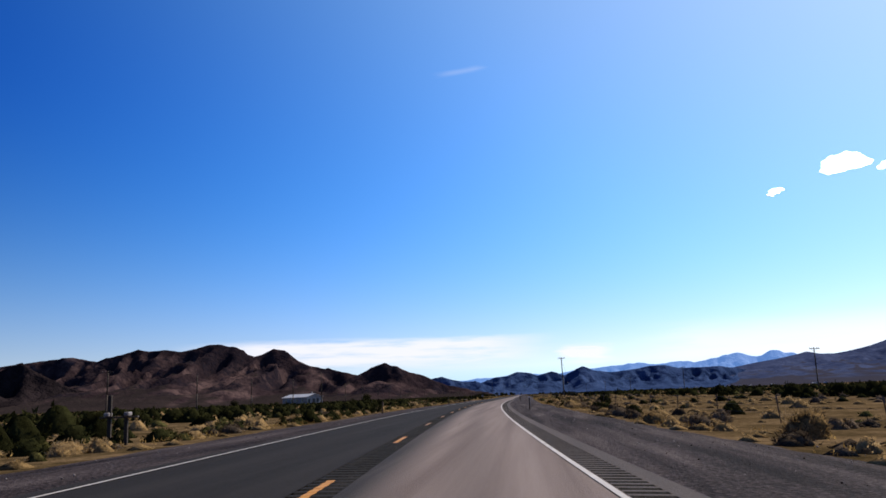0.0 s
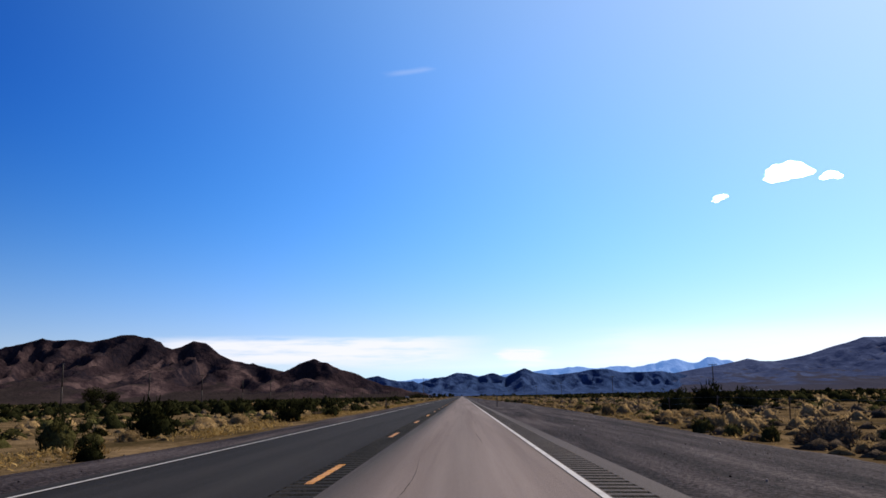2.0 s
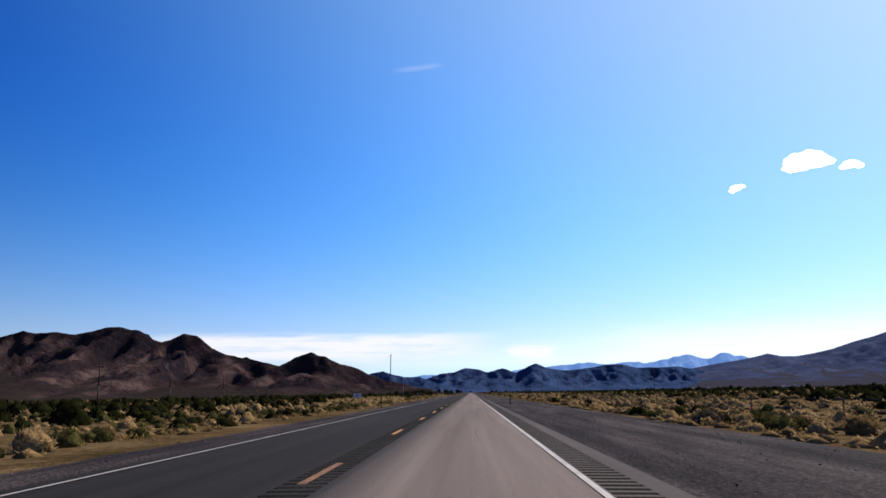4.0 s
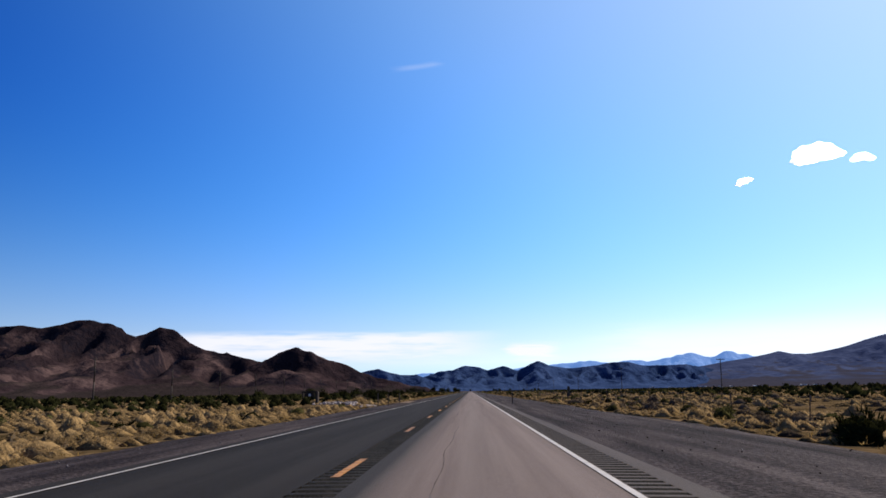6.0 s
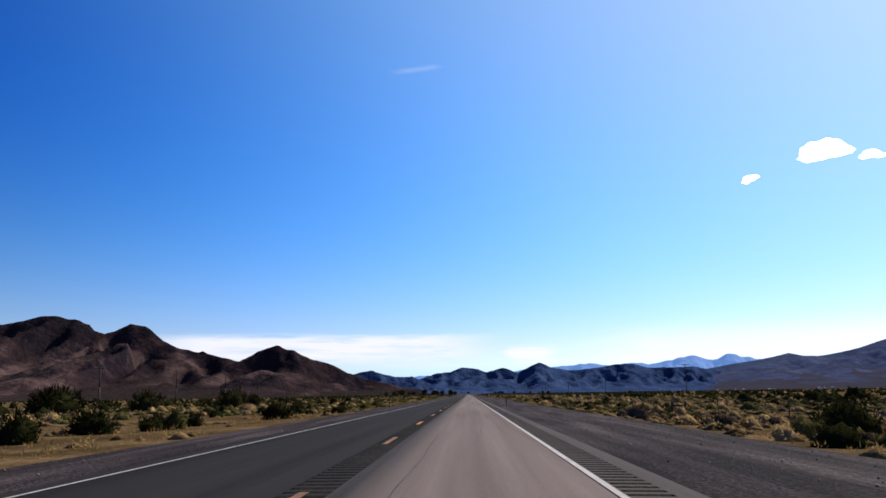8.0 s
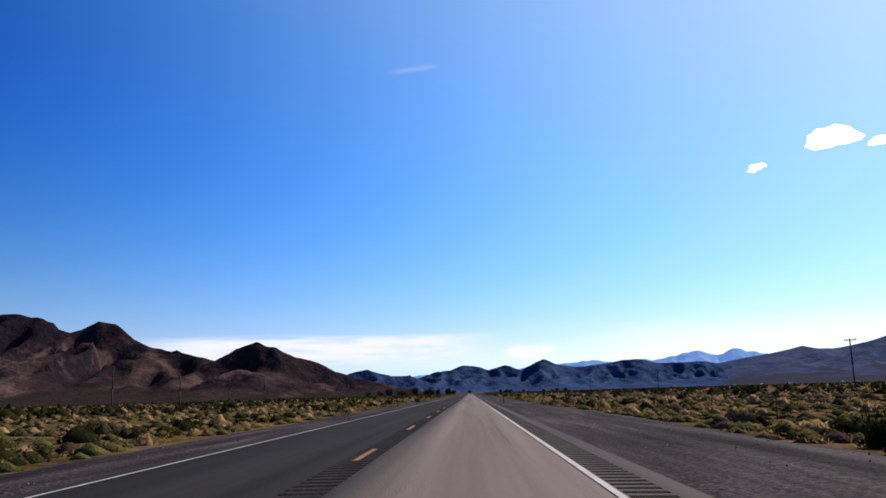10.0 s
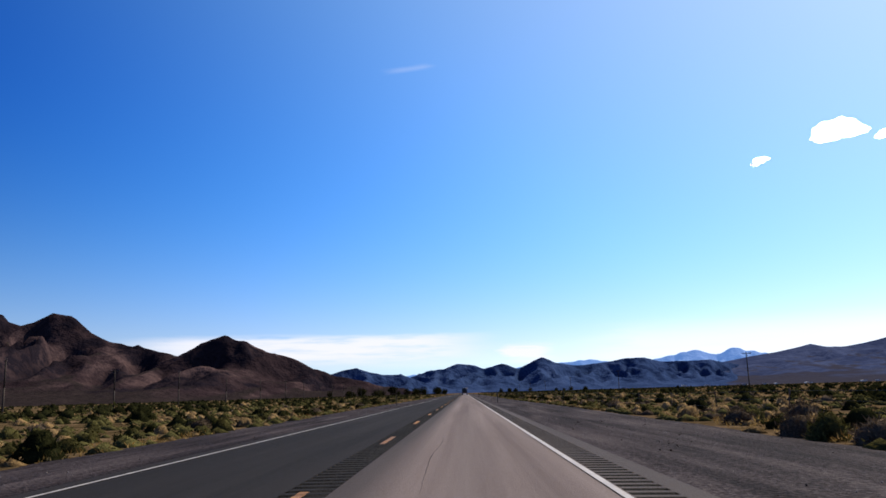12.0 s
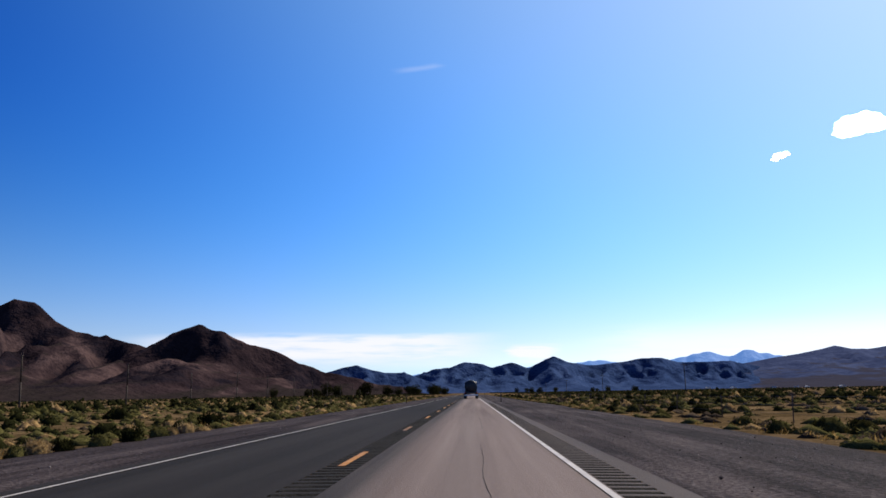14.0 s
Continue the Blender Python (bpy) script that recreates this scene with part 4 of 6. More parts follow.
# ---- the lorry far ahead ----
def tanker(at):
    e = thing("tanker_truck", at, "dark tank lorry on the lane, seen from behind", "truck")
    bm = fresh()
    m = Matrix.Translation((0, 5.5, 2.35)) @ Matrix.Rotation(radians(90), 4, 'X') @ Matrix.Diagonal((1.2, 1.12, 1, 1))
    bmesh.ops.create_cone(bm, cap_ends=True, segments=28, radius1=1.0, radius2=1.0, depth=10.6, matrix=m)
    bmesh.ops.create_uvsphere(bm, u_segments=20, v_segments=10, radius=1.0, matrix=Matrix.Translation((0, 0.25, 2.35)) @ Matrix.Diagonal((1.19, 0.42, 1.11, 1)))
    tank = part("tank", bm, M_TRUCK, e, flat=False)
    bm = fresh()
    box(bm, -0.5, 0.5, 0.5, 10.5, 3.4, 3.55, 0.03)
    part("walkway", bm, M_ALLOY, tank)
    bm = fresh()
    box(bm, -1.1, 1.1, -0.1, 10.8, 1.0, 1.3, 0.03)
    part("chassis", bm, M_TRUCK, e)
    bm = fresh()
    box(bm, -1.25, 1.25, -0.3, -0.15, 0.55, 0.8, 0.02)
    part("bumper", bm, M_ALLOY, e, "pale metal rear bumper")
    for x in (-1.1, 1.1):
        bm = fresh()
        box(bm, x - 0.12, x + 0.12, -0.2, -0.12, 1.02, 1.2, 0.02)
        part("tail_lamp", bm, M_RED, e, "red tail lamp")
        bm = fresh()
        box(bm, x - 0.28, x + 0.28, -0.02, 0.02, 0.25, 0.95)
        part("mudflap", bm, M_RUBBER, e)
        for y in (1.0, 2.3, 9.0, 13.2):
            bm = fresh()
            rod(bm, (x - 0.24, y, 0.52), (x + 0.24, y, 0.52), 0.52, 0.52, 20)
            w = part("wheel", bm, M_RUBBER, e)
            bm = fresh()
            rod(bm, (x + (0.245 if x > 0 else -0.245), y, 0.52), (x + (0.26 if x > 0 else -0.26), y, 0.52), 0.28, 0.24, 14)
            part("rim", bm, M_ALLOY, w)
    bm = fresh()
    box(bm, -1.22, 1.22, 11.2, 14.0, 0.9, 3.3, 0.12)
    part("cab", bm, M_TRUCK, e)


# ---- plants and stones ----
rng = np.random.default_rng(11)


def blades(n, radius, tall, length, width, seed, low=0.05):
    """Arrays for a dome of n thin leaf and twig blades, each one triangle."""
    r = np.random.default_rng(seed)
    az = r.uniform(0, 2 * np.pi, n)
    el = np.arcsin(r.uniform(low, 1.0, n))
    d = np.stack([np.cos(az) * np.cos(el), np.sin(az) * np.cos(el), np.sin(el)], 1)
    lump = 0.84 + 0.24 * np.sin(3 * az + seed) * np.cos(2 * el + seed) + r.uniform(-0.12, 0.12, n)
    size = np.array([radius, radius, tall])
    start = d * size * (r.uniform(0.3, 0.9, n) ** 0.7 * lump)[:, None]
    way = d + r.normal(0, 0.4, (n, 3)) + np.array([0, 0, 0.45])
    way /= np.linalg.norm(way, axis=1)[:, None]
    side = np.cross(way, r.normal(0, 1, (n, 3)))
    side /= np.linalg.norm(side, axis=1)[:, None]
    w = (width * r.uniform(0.6, 1.4, n))[:, None]
    tip = start + way * (length * r.uniform(0.6, 1.3, n))[:, None]
    v = np.stack([start - side * w, start + side * w, tip], 1).reshape(-1, 3)
    v[:, 2] = np.maximum(v[:, 2], 0.0)
    return v, np.arange(3 * n, dtype=np.int32).reshape(n, 3)


def lobes(d, seed, count=9):
    """How far a bush of rounded lobes reaches in the directions d."""
    r = np.random.default_rng(seed)
    q = r.normal(0, 1, (count, 3))
    q[:, 2] = np.abs(q[:, 2]) * 0.8
    q /= np.linalg.norm(q, axis=1)[:, None]
    return 0.78 + 0.24 * np.clip(d @ q.T, 0, 1).max(1) ** 9


def blunt(d):
    """Directions of a ball pressed flat on top."""
    h = np.maximum(1e-6, np.hypot(d[:, 0], d[:, 1]))[:, None]
    return np.concatenate([d[:, :2] / h * h ** 0.8, np.sign(d[:, 2:]) * np.abs(d[:, 2:]) ** 0.92], 1)


def dome(around, up, seed, reach=0.9):
    """Arrays for the dense twiggy mass of a bush: a lumpy dome of radius and height 1."""
    r = np.random.default_rng(seed + 1000)
    az = np.arange(around) * 2 * np.pi / around
    el = np.array([-0.25] + list(np.linspace(0.08, 1.35, up - 1)))
    A, E = np.meshgrid(az, el)
    A = A + r.uniform(-0.35, 0.35, A.shape) * 2 * np.pi / around
    d = np.stack([np.cos(A) * np.cos(E), np.sin(A) * np.cos(E), np.sin(E)], -1).reshape(-1, 3)
    d = np.concatenate([d, [[0.0, 0.0, 1.0]]])
    p = blunt(d) * (lobes(d, seed) * reach * r.uniform(0.86, 1.1, len(d)))[:, None]
    p[:around, :2] *= 0.82
    f = []
    for i in range(up - 1):
        for j in range(around):
            k, n = i * around + j, i * around + (j + 1) % around
            f += [(k, n, n + around), (k, n + around, k + around)]
    top = (up - 1) * around
    f += [(top + j, top + (j + 1) % around, len(d) - 1) for j in range(around)]
    return p, np.array(f, np.int32)


def leaves(n, radius, tall, length, width, seed, low=0.02):
    """Arrays for n small leafy scraps lying over a heap of lobes."""
    r = np.random.default_rng(seed)
    az = r.uniform(0, 2 * np.pi, n)
    z = r.uniform(low, 1.0, n)
    h = np.sqrt(1 - z * z)
    d = np.stack([np.cos(az) * h, np.sin(az) * h, z], 1)
    p = blunt(d) * np.array([radius, radius, tall]) * (lobes(d, seed) * r.uniform(0.85, 1.2, n))[:, None]
    normal = d + r.normal(0, 0.45, (n, 3)) + np.array([0, 0, 0.15])
    normal /= np.linalg.norm(normal, axis=1)[:, None]
    way = np.cross(normal, r.normal(0, 1, (n, 3)))
    way += d * 0.5 + np.array([0, 0, 0.4])
    way /= np.linalg.norm(way, axis=1)[:, None]
    side = np.cross(normal, way)
    k = r.uniform(0.6, 1.35, n)[:, None]
    v = np.stack([p - way * length * 0.4 * k - side * width * k, p - way * length * 0.4 * k + side * width * k, p + way * length * 0.6 * k], 1).reshape(-1, 3)
    if low > 0:
        v[:, 2] = np.maximum(v[:, 2], -0.02)
    return v, np.arange(3 * n, dtype=np.int32).reshape(n, 3)


def brush(tufts, per, length, width, seed, core=(12, 5, 0.66), rise=0.6, spread=0.35):
    """Arrays for a shrub of radius and height 1: tufts of twigs that fan out and up from a dense lobed heart."""
    r = np.random.default_rng(seed)
    az, z = r.uniform(0, 2 * np.pi, tufts), r.uniform(0.02, 1.0, tufts)
    h = np.sqrt(1 - z * z)
    d = np.stack([np.cos(az) * h, np.sin(az) * h, z], 1)
    foot = blunt(d) * (lobes(d, seed) * r.uniform(0.62, 0.9, tufts))[:, None]
    d, foot = np.repeat(d, per, 0), np.repeat(foot, per, 0)
    n = tufts * per
    foot = foot + r.normal(0, 0.05, (n, 3))
    way = d * 0.75 + np.array([0, 0, rise]) + r.normal(0, spread, (n, 3))
    way /= np.linalg.norm(way, axis=1)[:, None]
    side = np.cross(way, r.normal(0, 1, (n, 3)))
    side /= np.linalg.norm(side, axis=1)[:, None]
    w = (width * r.uniform(0.6, 1.4, n))[:, None]
    tip = foot + way * (length * r.uniform(0.55, 1.25, n))[:, None]
    v = np.stack([foot - side * w, foot + side * w, tip], 1).reshape(-1, 3)
    v[:, 2] = np.maximum(v[:, 2], -0.02)
    f = np.arange(3 * n, dtype=np.int32).reshape(n, 3)
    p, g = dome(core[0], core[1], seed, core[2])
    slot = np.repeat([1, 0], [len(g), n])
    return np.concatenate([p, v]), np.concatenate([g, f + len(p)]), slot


def raw_mesh(name, verts, faces, materials, slot=None):
    me = bpy.data.meshes.new(name)
    verts, faces = np.asarray(verts, np.float32) * K, np.asarray(faces, np.int32)
    me.vertices.add(len(verts))
    me.vertices.foreach_set("co", verts.ravel())
    me.loops.add(faces.size)
    me.loops.foreach_set("vertex_index", faces.ravel())
    me.polygons.add(len(faces))
    me.polygons.foreach_set("loop_start", np.arange(0, faces.size, faces.shape[1], dtype=np.int32))
    me.update(calc_edges=True)
    for m in materials:
        me.materials.append(m)
    if slot is not None:
        me.polygons.foreach_set("material_index", np.asarray(slot, np.int32))
        me.polygons.foreach_set("use_smooth", np.asarray(slot, bool))
    return me


def lump_mesh(name, radius, tall, seed, material, subdivisions=2, rough=0.3, base=0.0):
    bm = fresh()
    bmesh.ops.create_icosphere(bm, subdivisions=subdivisions, radius=1.0)
    for v in bm.verts:
        k = 1 + rough * noise.noise(v.co * 1.7 + Vector((seed, 0, 0))) + rough * 0.5 * noise.noise(v.co * 4 + Vector((0, seed, 0)))
        v.co = Vector((v.co.x * radius * k, v.co.y * radius * k, max(base, v.co.z * tall * k)))
    bm.transform(Matrix.Scale(K, 4))
    me = bpy.data.meshes.new(name)
    bm.to_mesh(me)
    bm.free()
    me.materials.append(material)
    return me


# kind: name, material, label, tufts, twigs in a tuft, twig length and width, heart, upward rise (a model has radius and height 1)
KINDS = {
    "tan": ("rabbitbrush", M_TAN, "rounded dry tan rabbitbrush on the sand", 96, 5, 0.18, 0.024, (12, 5, 0.8), 0.45),
    "olive": ("olive_shrub", M_OLIVE, "low olive-green desert shrub with fine twigs", 84, 5, 0.19, 0.028, (12, 5, 0.78), 0.3),
    "green": ("creosote_bush", M_GREEN, "dark green open creosote bush on sand", 84, 5, 0.22, 0.032, (12, 5, 0.74), 0.35),
    "grey": ("sagebrush", M_GREY, "dull grey-brown dry sagebrush on sand", 84, 5, 0.19, 0.028, (12, 5, 0.78), 0.3),
}
BUSH = {}
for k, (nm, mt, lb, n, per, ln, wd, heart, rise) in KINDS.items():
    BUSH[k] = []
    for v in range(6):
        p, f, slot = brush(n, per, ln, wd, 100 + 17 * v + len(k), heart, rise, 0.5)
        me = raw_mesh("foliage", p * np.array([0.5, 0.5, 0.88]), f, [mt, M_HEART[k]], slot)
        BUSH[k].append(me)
TAKEN = []


def bush(kind, x, y, wide, tall, turn):
    nm, lb = KINDS[kind][0], KINDS[kind][2]
    ob = new(nm, BUSH[kind][int(turn * 7) % 6])
    ob.location, ob.rotation_euler[2], ob.scale = (K * x, K * y, K * (ground_z(x, y) - 0.04)), turn, (wide, wide, tall)
    tagged(ob, lb, "shrub", "roadside shrubs")
    TAKEN.append((x, y, wide))
    return ob


def free_spot(x, y, gap=0.3):
    return all(abs(x - p) > w * 0.5 + gap or abs(y - q) > w + 2 * gap for p, q, w in TAKEN[:HAND[0]])


HAND = [0]


def mix(y, side):
    """How thick the scrub stands at y, and its shares of tan, olive, green and grey plants."""
    if side > 0:
        table = ((-200, 0.5, 0.4, 0.15, 0.2, 0.25), (200, 0.8, 0.5, 0.25, 0.07, 0.18), (300, 1.1, 0.62, 0.27, 0.04, 0.07), (520, 1.0, 0.62, 0.14, 0.06, 0.18), (780, 0.95, 0.52, 0.1, 0.06, 0.32),
                 (1000, 1.1, 0.46, 0.34, 0.1, 0.1), (1300, 1.15, 0.48, 0.32, 0.1, 0.1), (1480, 0.95, 0.26, 0.44, 0.22, 0.08), (1650, 0.85, 0.22, 0.42, 0.28, 0.08))
    else:
        table = ((-200, 0.9, 0.45, 0.2, 0.25, 0.1), (130, 0.6, 0.25, 0.35, 0.3, 0.1), (225, 1.0, 0.4, 0.38, 0.12, 0.1), (330, 1.1, 0.38, 0.42, 0.1, 0.1), (560, 1.2, 0.8, 0.1, 0.04, 0.06), (800, 0.9, 0.66, 0.14, 0.1, 0.1),
                 (850, 0.6, 0.6, 0.14, 0.2, 0.06), (1000, 0.9, 0.4, 0.34, 0.18, 0.08), (1160, 1.2, 0.34, 0.46, 0.16, 0.04), (1400, 1.25, 0.3, 0.5, 0.16, 0.04), (1600, 1.25, 0.24, 0.54, 0.18, 0.04))
    row = table[0]
    for r in table:
        if y >= r[0]:
            row = r
    return row[1], row[2:]


def edge_of_scrub(y, side):
    return (verge(y) + 0.1 if side > 0 else 8.3 if 250 < y < 560 else 7.5) + 0.6 * noise.noise((y * 0.05, 3 * side, 0)) + (1.2 if side < 0 and 1480 < y else 0) - (0.5 if side < 0 and 565 < y < 850 else 0)


ORDER = ("tan", "olive", "green", "grey")
DRIVE = ((-6.8, 247), (-14, 247), (-28, 254), (-40, 268), (-48, 288), (-62, 318), (-80, 350))
YARD = ((-15, 183), (-22, 192), (-29, 214), (-36, 248))


def beside(line, x, y, gap):
    """True within gap of a line of points."""
    p = Vector((x, y))
    for a, b in zip(line, line[1:]):
        a, b = Vector(a), Vector(b)
        k = max(0.0, min(1.0, (p - a).dot(b - a) / (b - a).length_squared))
        if (p - a.lerp(b, k)).length < gap:
            return True
    return False


def in_track(x, y):
    """True on the bare drives, where nothing grows."""
    if -95 < x < -6 and 170 < y < 380 and (beside(DRIVE, x, y, 5.2) or beside(YARD, x, y, 4.6 + 2 * noise.noise((x * 0.1, y * 0.1, 8)))):
        return True
    return (-9 < x < -5 and 206 < y < 252) or (-16 < x < -5 and 690 < y < 702) or (-13.5 < x < -5 and 1318 < y < 1331) or (-8 < x < -4 and 804 < y < 824) or (11 < x < 21 and 1698 < y < 1722 and noise.noise((x * 0.2, y * 0.1, 3)) > -0.2)


def plant(kind, rows):
    for x, y, wide, tall in rows:
        bush(kind, x, y, wide, tall, x * 3.7 + y)


def plant_by_hand():
    # the bend's end
    plant("green", ((-9.7, 272.5, 2.38, 1.74), (-6.1, 259.2, 0.89, 0.57), (-8.1, 289.7, 2.21, 1.35), (12.0, 263.5, 1.02, 0.71), (-7.1, 299.0, 1.32, 0.92)))
    plant("olive", ((-9.4, 264.5, 1.42, 1.30), (10.1, 269.4, 0.97, 0.76), (10.4, 267.3, 0.79, 0.62), (10.4, 264.1, 0.70, 0.62)))
    plant("tan", ((-10.2, 280.7, 1.50, 0.88), (-10.8, 289.2, 1.46, 0.95), (-9.5, 269.8, 0.98, 0.68), (11.1, 293.3, 1.39, 1.04), (11.1, 277.5, 1.10, 0.69), (10.7, 259.4, 0.69, 0.49)))
    # the tan hedge
    plant("tan", ((12.4, 379.3, 1.76, 1.14), (12.5, 381.9, 1.18, 0.86), (12.8, 384.7, 1.35, 1.02), (12.0, 386.0, 1.25, 1.14), (11.6, 398.2, 1.60, 1.14), (12.7, 420.3, 1.56, 0.92), (-15.7, 396.9, 1.55, 1.36), (-9.2, 376.9, 0.79, 0.74), (-8.2, 384.3, 0.86, 0.45)))
    plant("grey", ((13.1, 383.7, 0.84, 0.79),))
    plant("olive", ((12.9, 393.0, 1.54, 1.29), (11.8, 393.6, 1.02, 0.89), (10.9, 403.1, 1.50, 0.97), (-8.8, 380.1, 0.91, 0.86), (-9.4, 390.2, 1.04, 0.81), (-8.8, 398.8, 0.97, 0.75)))
    plant("green", ((-9.5, 380.2, 1.10, 1.15), (-9.7, 394.3, 1.16, 0.85), (-8.2, 393.6, 0.74, 0.60), (-8.1, 409.4, 1.21, 0.85)))
    # the open sand
    plant("olive", ((-9.8, 911.2, 1.31, 0.72), (-17.6, 960.1, 1.50, 1.01), (-7.5, 923.9, 0.36, 0.24)))
    plant("green", ((-9.2, 911.8, 0.93, 0.79), (-11.1, 917.1, 0.67, 0.57), (-18.6, 945.5, 2.04, 1.33), (-22.9, 985.4, 2.03, 1.52), (-18.5, 974.9, 1.68, 1.35), (-7.9, 922.1, 0.39, 0.31), (-8.4, 933.5, 0.40, 0.35), (-10.5, 945.2, 0.63, 0.40), (-8.7, 941.6, 0.67, 0.50), (-26.1, 1060.4, 2.59, 2.44), (14.2, 980.0, 2.80, 1.60)))
    plant("tan", ((-25.9, 943.1, 2.44, 1.61), (-20.5, 935.7, 1.57, 0.95), (-21.7, 932.5, 1.63, 1.02), (-16.0, 946.4, 2.37, 1.44), (-17.5, 956.4, 1.01, 0.85), (10.7, 907.9, 0.83, 0.52), (10.3, 911.0, 0.57, 0.27), (9.9, 923.5, 1.03, 0.54), (11.4, 938.2, 1.47, 0.54), (11.4, 949.8, 1.28, 0.76), (10.9, 916.9, 1.03, 0.30)))
    plant("grey", ((10.6, 909.3, 1.20, 0.66), (10.5, 910.7, 0.64, 0.50), (10.9, 914.6, 0.95, 0.48), (13.4, 928.0, 1.34, 0.61), (15.4, 930.4, 1.11, 0.78), (24.1, 938.4, 1.63, 1.01), (28.2, 951.5, 1.88, 1.38)))
    plant("green", ((-43.3, 969.6, 5.2, 2.8), (-37.6, 971.6, 6.6, 3.4), (-48.5, 984.6, 4.4, 3.0), (-38.4, 1009.6, 5.3, 3.6), (-34.2, 1024.6, 6.0, 3.8), (-32.0, 1039.6, 4.8, 3.4), (-28.7, 1059.6, 5.2, 3.6), (-43.2, 1039.6, 4.4, 3.4)))
    plant("green", ((-15.7, 866.5, 3.21, 1.85), (-8.2, 861.0, 1.25, 0.94), (-17.1, 890.5, 3.71, 2.06), (-18.1, 902.0, 2.21, 2.46), (-8.6, 875.1, 1.22, 0.43), (-53.0, 930.9, 4.84, 3.46)))
    plant("grey", ((-18.7, 878.3, 1.97, 0.99), (-21.5, 889.8, 2.86, 1.84), (-24.0, 901.5, 1.95, 1.47), (-16.1, 864.0, 1.38, 0.92)))
    plant("tan", ((-10.8, 862.3, 0.87, 0.55), (-31.4, 900.6, 2.89, 0.96)))
    # beside the mast
    plant("green", ((-14.1, 688.8, 2.11, 1.38),))
    plant("tan", ((-6.4, 676.5, 1.23, 0.79), (-6.4, 669.3, 0.72, 0.68), (-6.7, 672.5, 0.79, 0.59), (-6.2, 673.4, 0.74, 0.46), (-6.6, 671.1, 0.65, 0.46), (-10.4, 693.5, 1.50, 1.07), (-9.9, 697.1, 1.18, 0.89)))
    plant("grey", ((-12.7, 697.5, 1.32, 0.83), (-9.9, 701.7, 1.30, 0.83)))
    # the sandy shoulder
    plant("green", ((-14.0, 981.8, 1.89, 1.53), (-14.2, 988.8, 1.65, 1.15), (-12.4, 990.0, 1.42, 0.83), (-12.1, 994.8, 1.28, 0.94), (-15.7, 1010.2, 1.31, 0.91), (-9.8, 1003.3, 2.31, 1.45), (-13.0, 1024.8, 1.75, 1.26), (-28.7, 1059.3, 1.94, 1.18), (-37.4, 1077.2, 2.65, 1.58)))
    plant("olive", ((-21.3, 1007.7, 1.51, 0.88), (-11.7, 991.0, 1.40, 1.34)))
    plant("tan", ((-16.1, 989.4, 0.62, 0.47), (-17.5, 1025.6, 2.22, 1.16)))
    # the last stretch
    plant("green", ((-8.1, 1690.2, 0.88, 0.74), (-8.2, 1686.2, 0.69, 0.55), (-10.2, 1704.3, 1.69, 1.01)))
    plant("olive", ((-8.6, 1683.5, 0.49, 0.42), (-8.0, 1687.8, 0.88, 0.55), (-8.5, 1684.5, 0.61, 0.48), (-8.5, 1693.4, 0.88, 0.60), (-9.7, 1707.1, 1.30, 0.68)))
    plant("tan", ((-8.5, 1685.4, 0.83, 0.63), (-8.4, 1695.8, 0.90, 0.65), (-8.7, 1695.0, 0.70, 0.49)))
    # the bare patch
    plant("green", ((-6.4, 1323.0, 1.18, 0.82), (-12.5, 1337.5, 1.01, 0.70), (-10.9, 1336.1, 1.38, 0.72), (-10.7, 1342.3, 1.44, 0.75), (10.3, 1331.5, 1.21, 0.82), (10.9, 1347.8, 0.96, 1.13), (10.2, 1323.4, 0.67, 0.56)))
    plant("olive", ((-5.8, 1323.1, 0.34, 0.33), (10.2, 1327.5, 0.79, 0.58), (10.9, 1342.5, 0.89, 0.70), (10.1, 1324.0, 0.69, 0.58)))
    plant("tan", ((-9.4, 1326.7, 0.95, 0.75), (-15.6, 1340.6, 1.85, 1.22), (-13.2, 1342.5, 1.67, 0.87), (-11.2, 1340.5, 0.89, 0.88), (-10.2, 1343.7, 1.27, 1.02), (-9.5, 1344.6, 1.12, 0.86), (-9.0, 1346.2, 1.23, 0.83), (-9.3, 1350.1, 1.21, 0.84), (-9.6, 1355.8, 1.37, 0.79), (-10.2, 1364.9, 1.52, 0.84), (11.0, 1336.0, 1.14, 0.72), (10.5, 1330.3, 0.74, 0.43), (10.6, 1327.3, 0.65, 0.51), (10.5, 1326.1, 0.71, 0.64), (10.3, 1335.9, 0.91, 0.62), (10.9, 1345.9, 1.09, 0.83)))
    # the green verge
    plant("green", ((10.1, 1570.4, 1.16, 0.69), (10.9, 1585.6, 0.90, 1.15), (17.4, 1595.8, 1.68, 1.09), (11.6, 1568.9, 0.71, 0.53), (11.6, 1615.0, 2.40, 1.14), (-8.9, 1563.3, 0.80, 0.48), (-9.0, 1579.2, 0.44, 0.34), (-20.3, 1614.1, 1.51, 1.13), (-18.4, 1616.3, 1.56, 1.28), (-14.0, 1612.4, 1.05, 0.77)))
    plant("olive", ((11.9, 1584.9, 1.14, 0.80), (12.1, 1581.0, 1.21, 0.84), (12.3, 1573.0, 0.95, 0.66), (11.8, 1568.1, 0.84, 0.68), (9.9, 1560.5, 0.56, 0.36), (12.3, 1564.5, 0.72, 0.48), (12.8, 1613.3, 1.60, 0.89), (13.2, 1605.0, 1.41, 0.88)))
    plant("tan", ((11.3, 1564.9, 1.09, 0.55), (-9.1, 1574.0, 1.22, 0.74), (-8.8, 1575.6, 1.09, 0.67), (-8.9, 1584.9, 1.14, 0.66), (-8.5, 1587.0, 1.00, 0.63), (-10.2, 1568.2, 1.15, 0.52), (-9.9, 1571.1, 1.06, 0.53)))

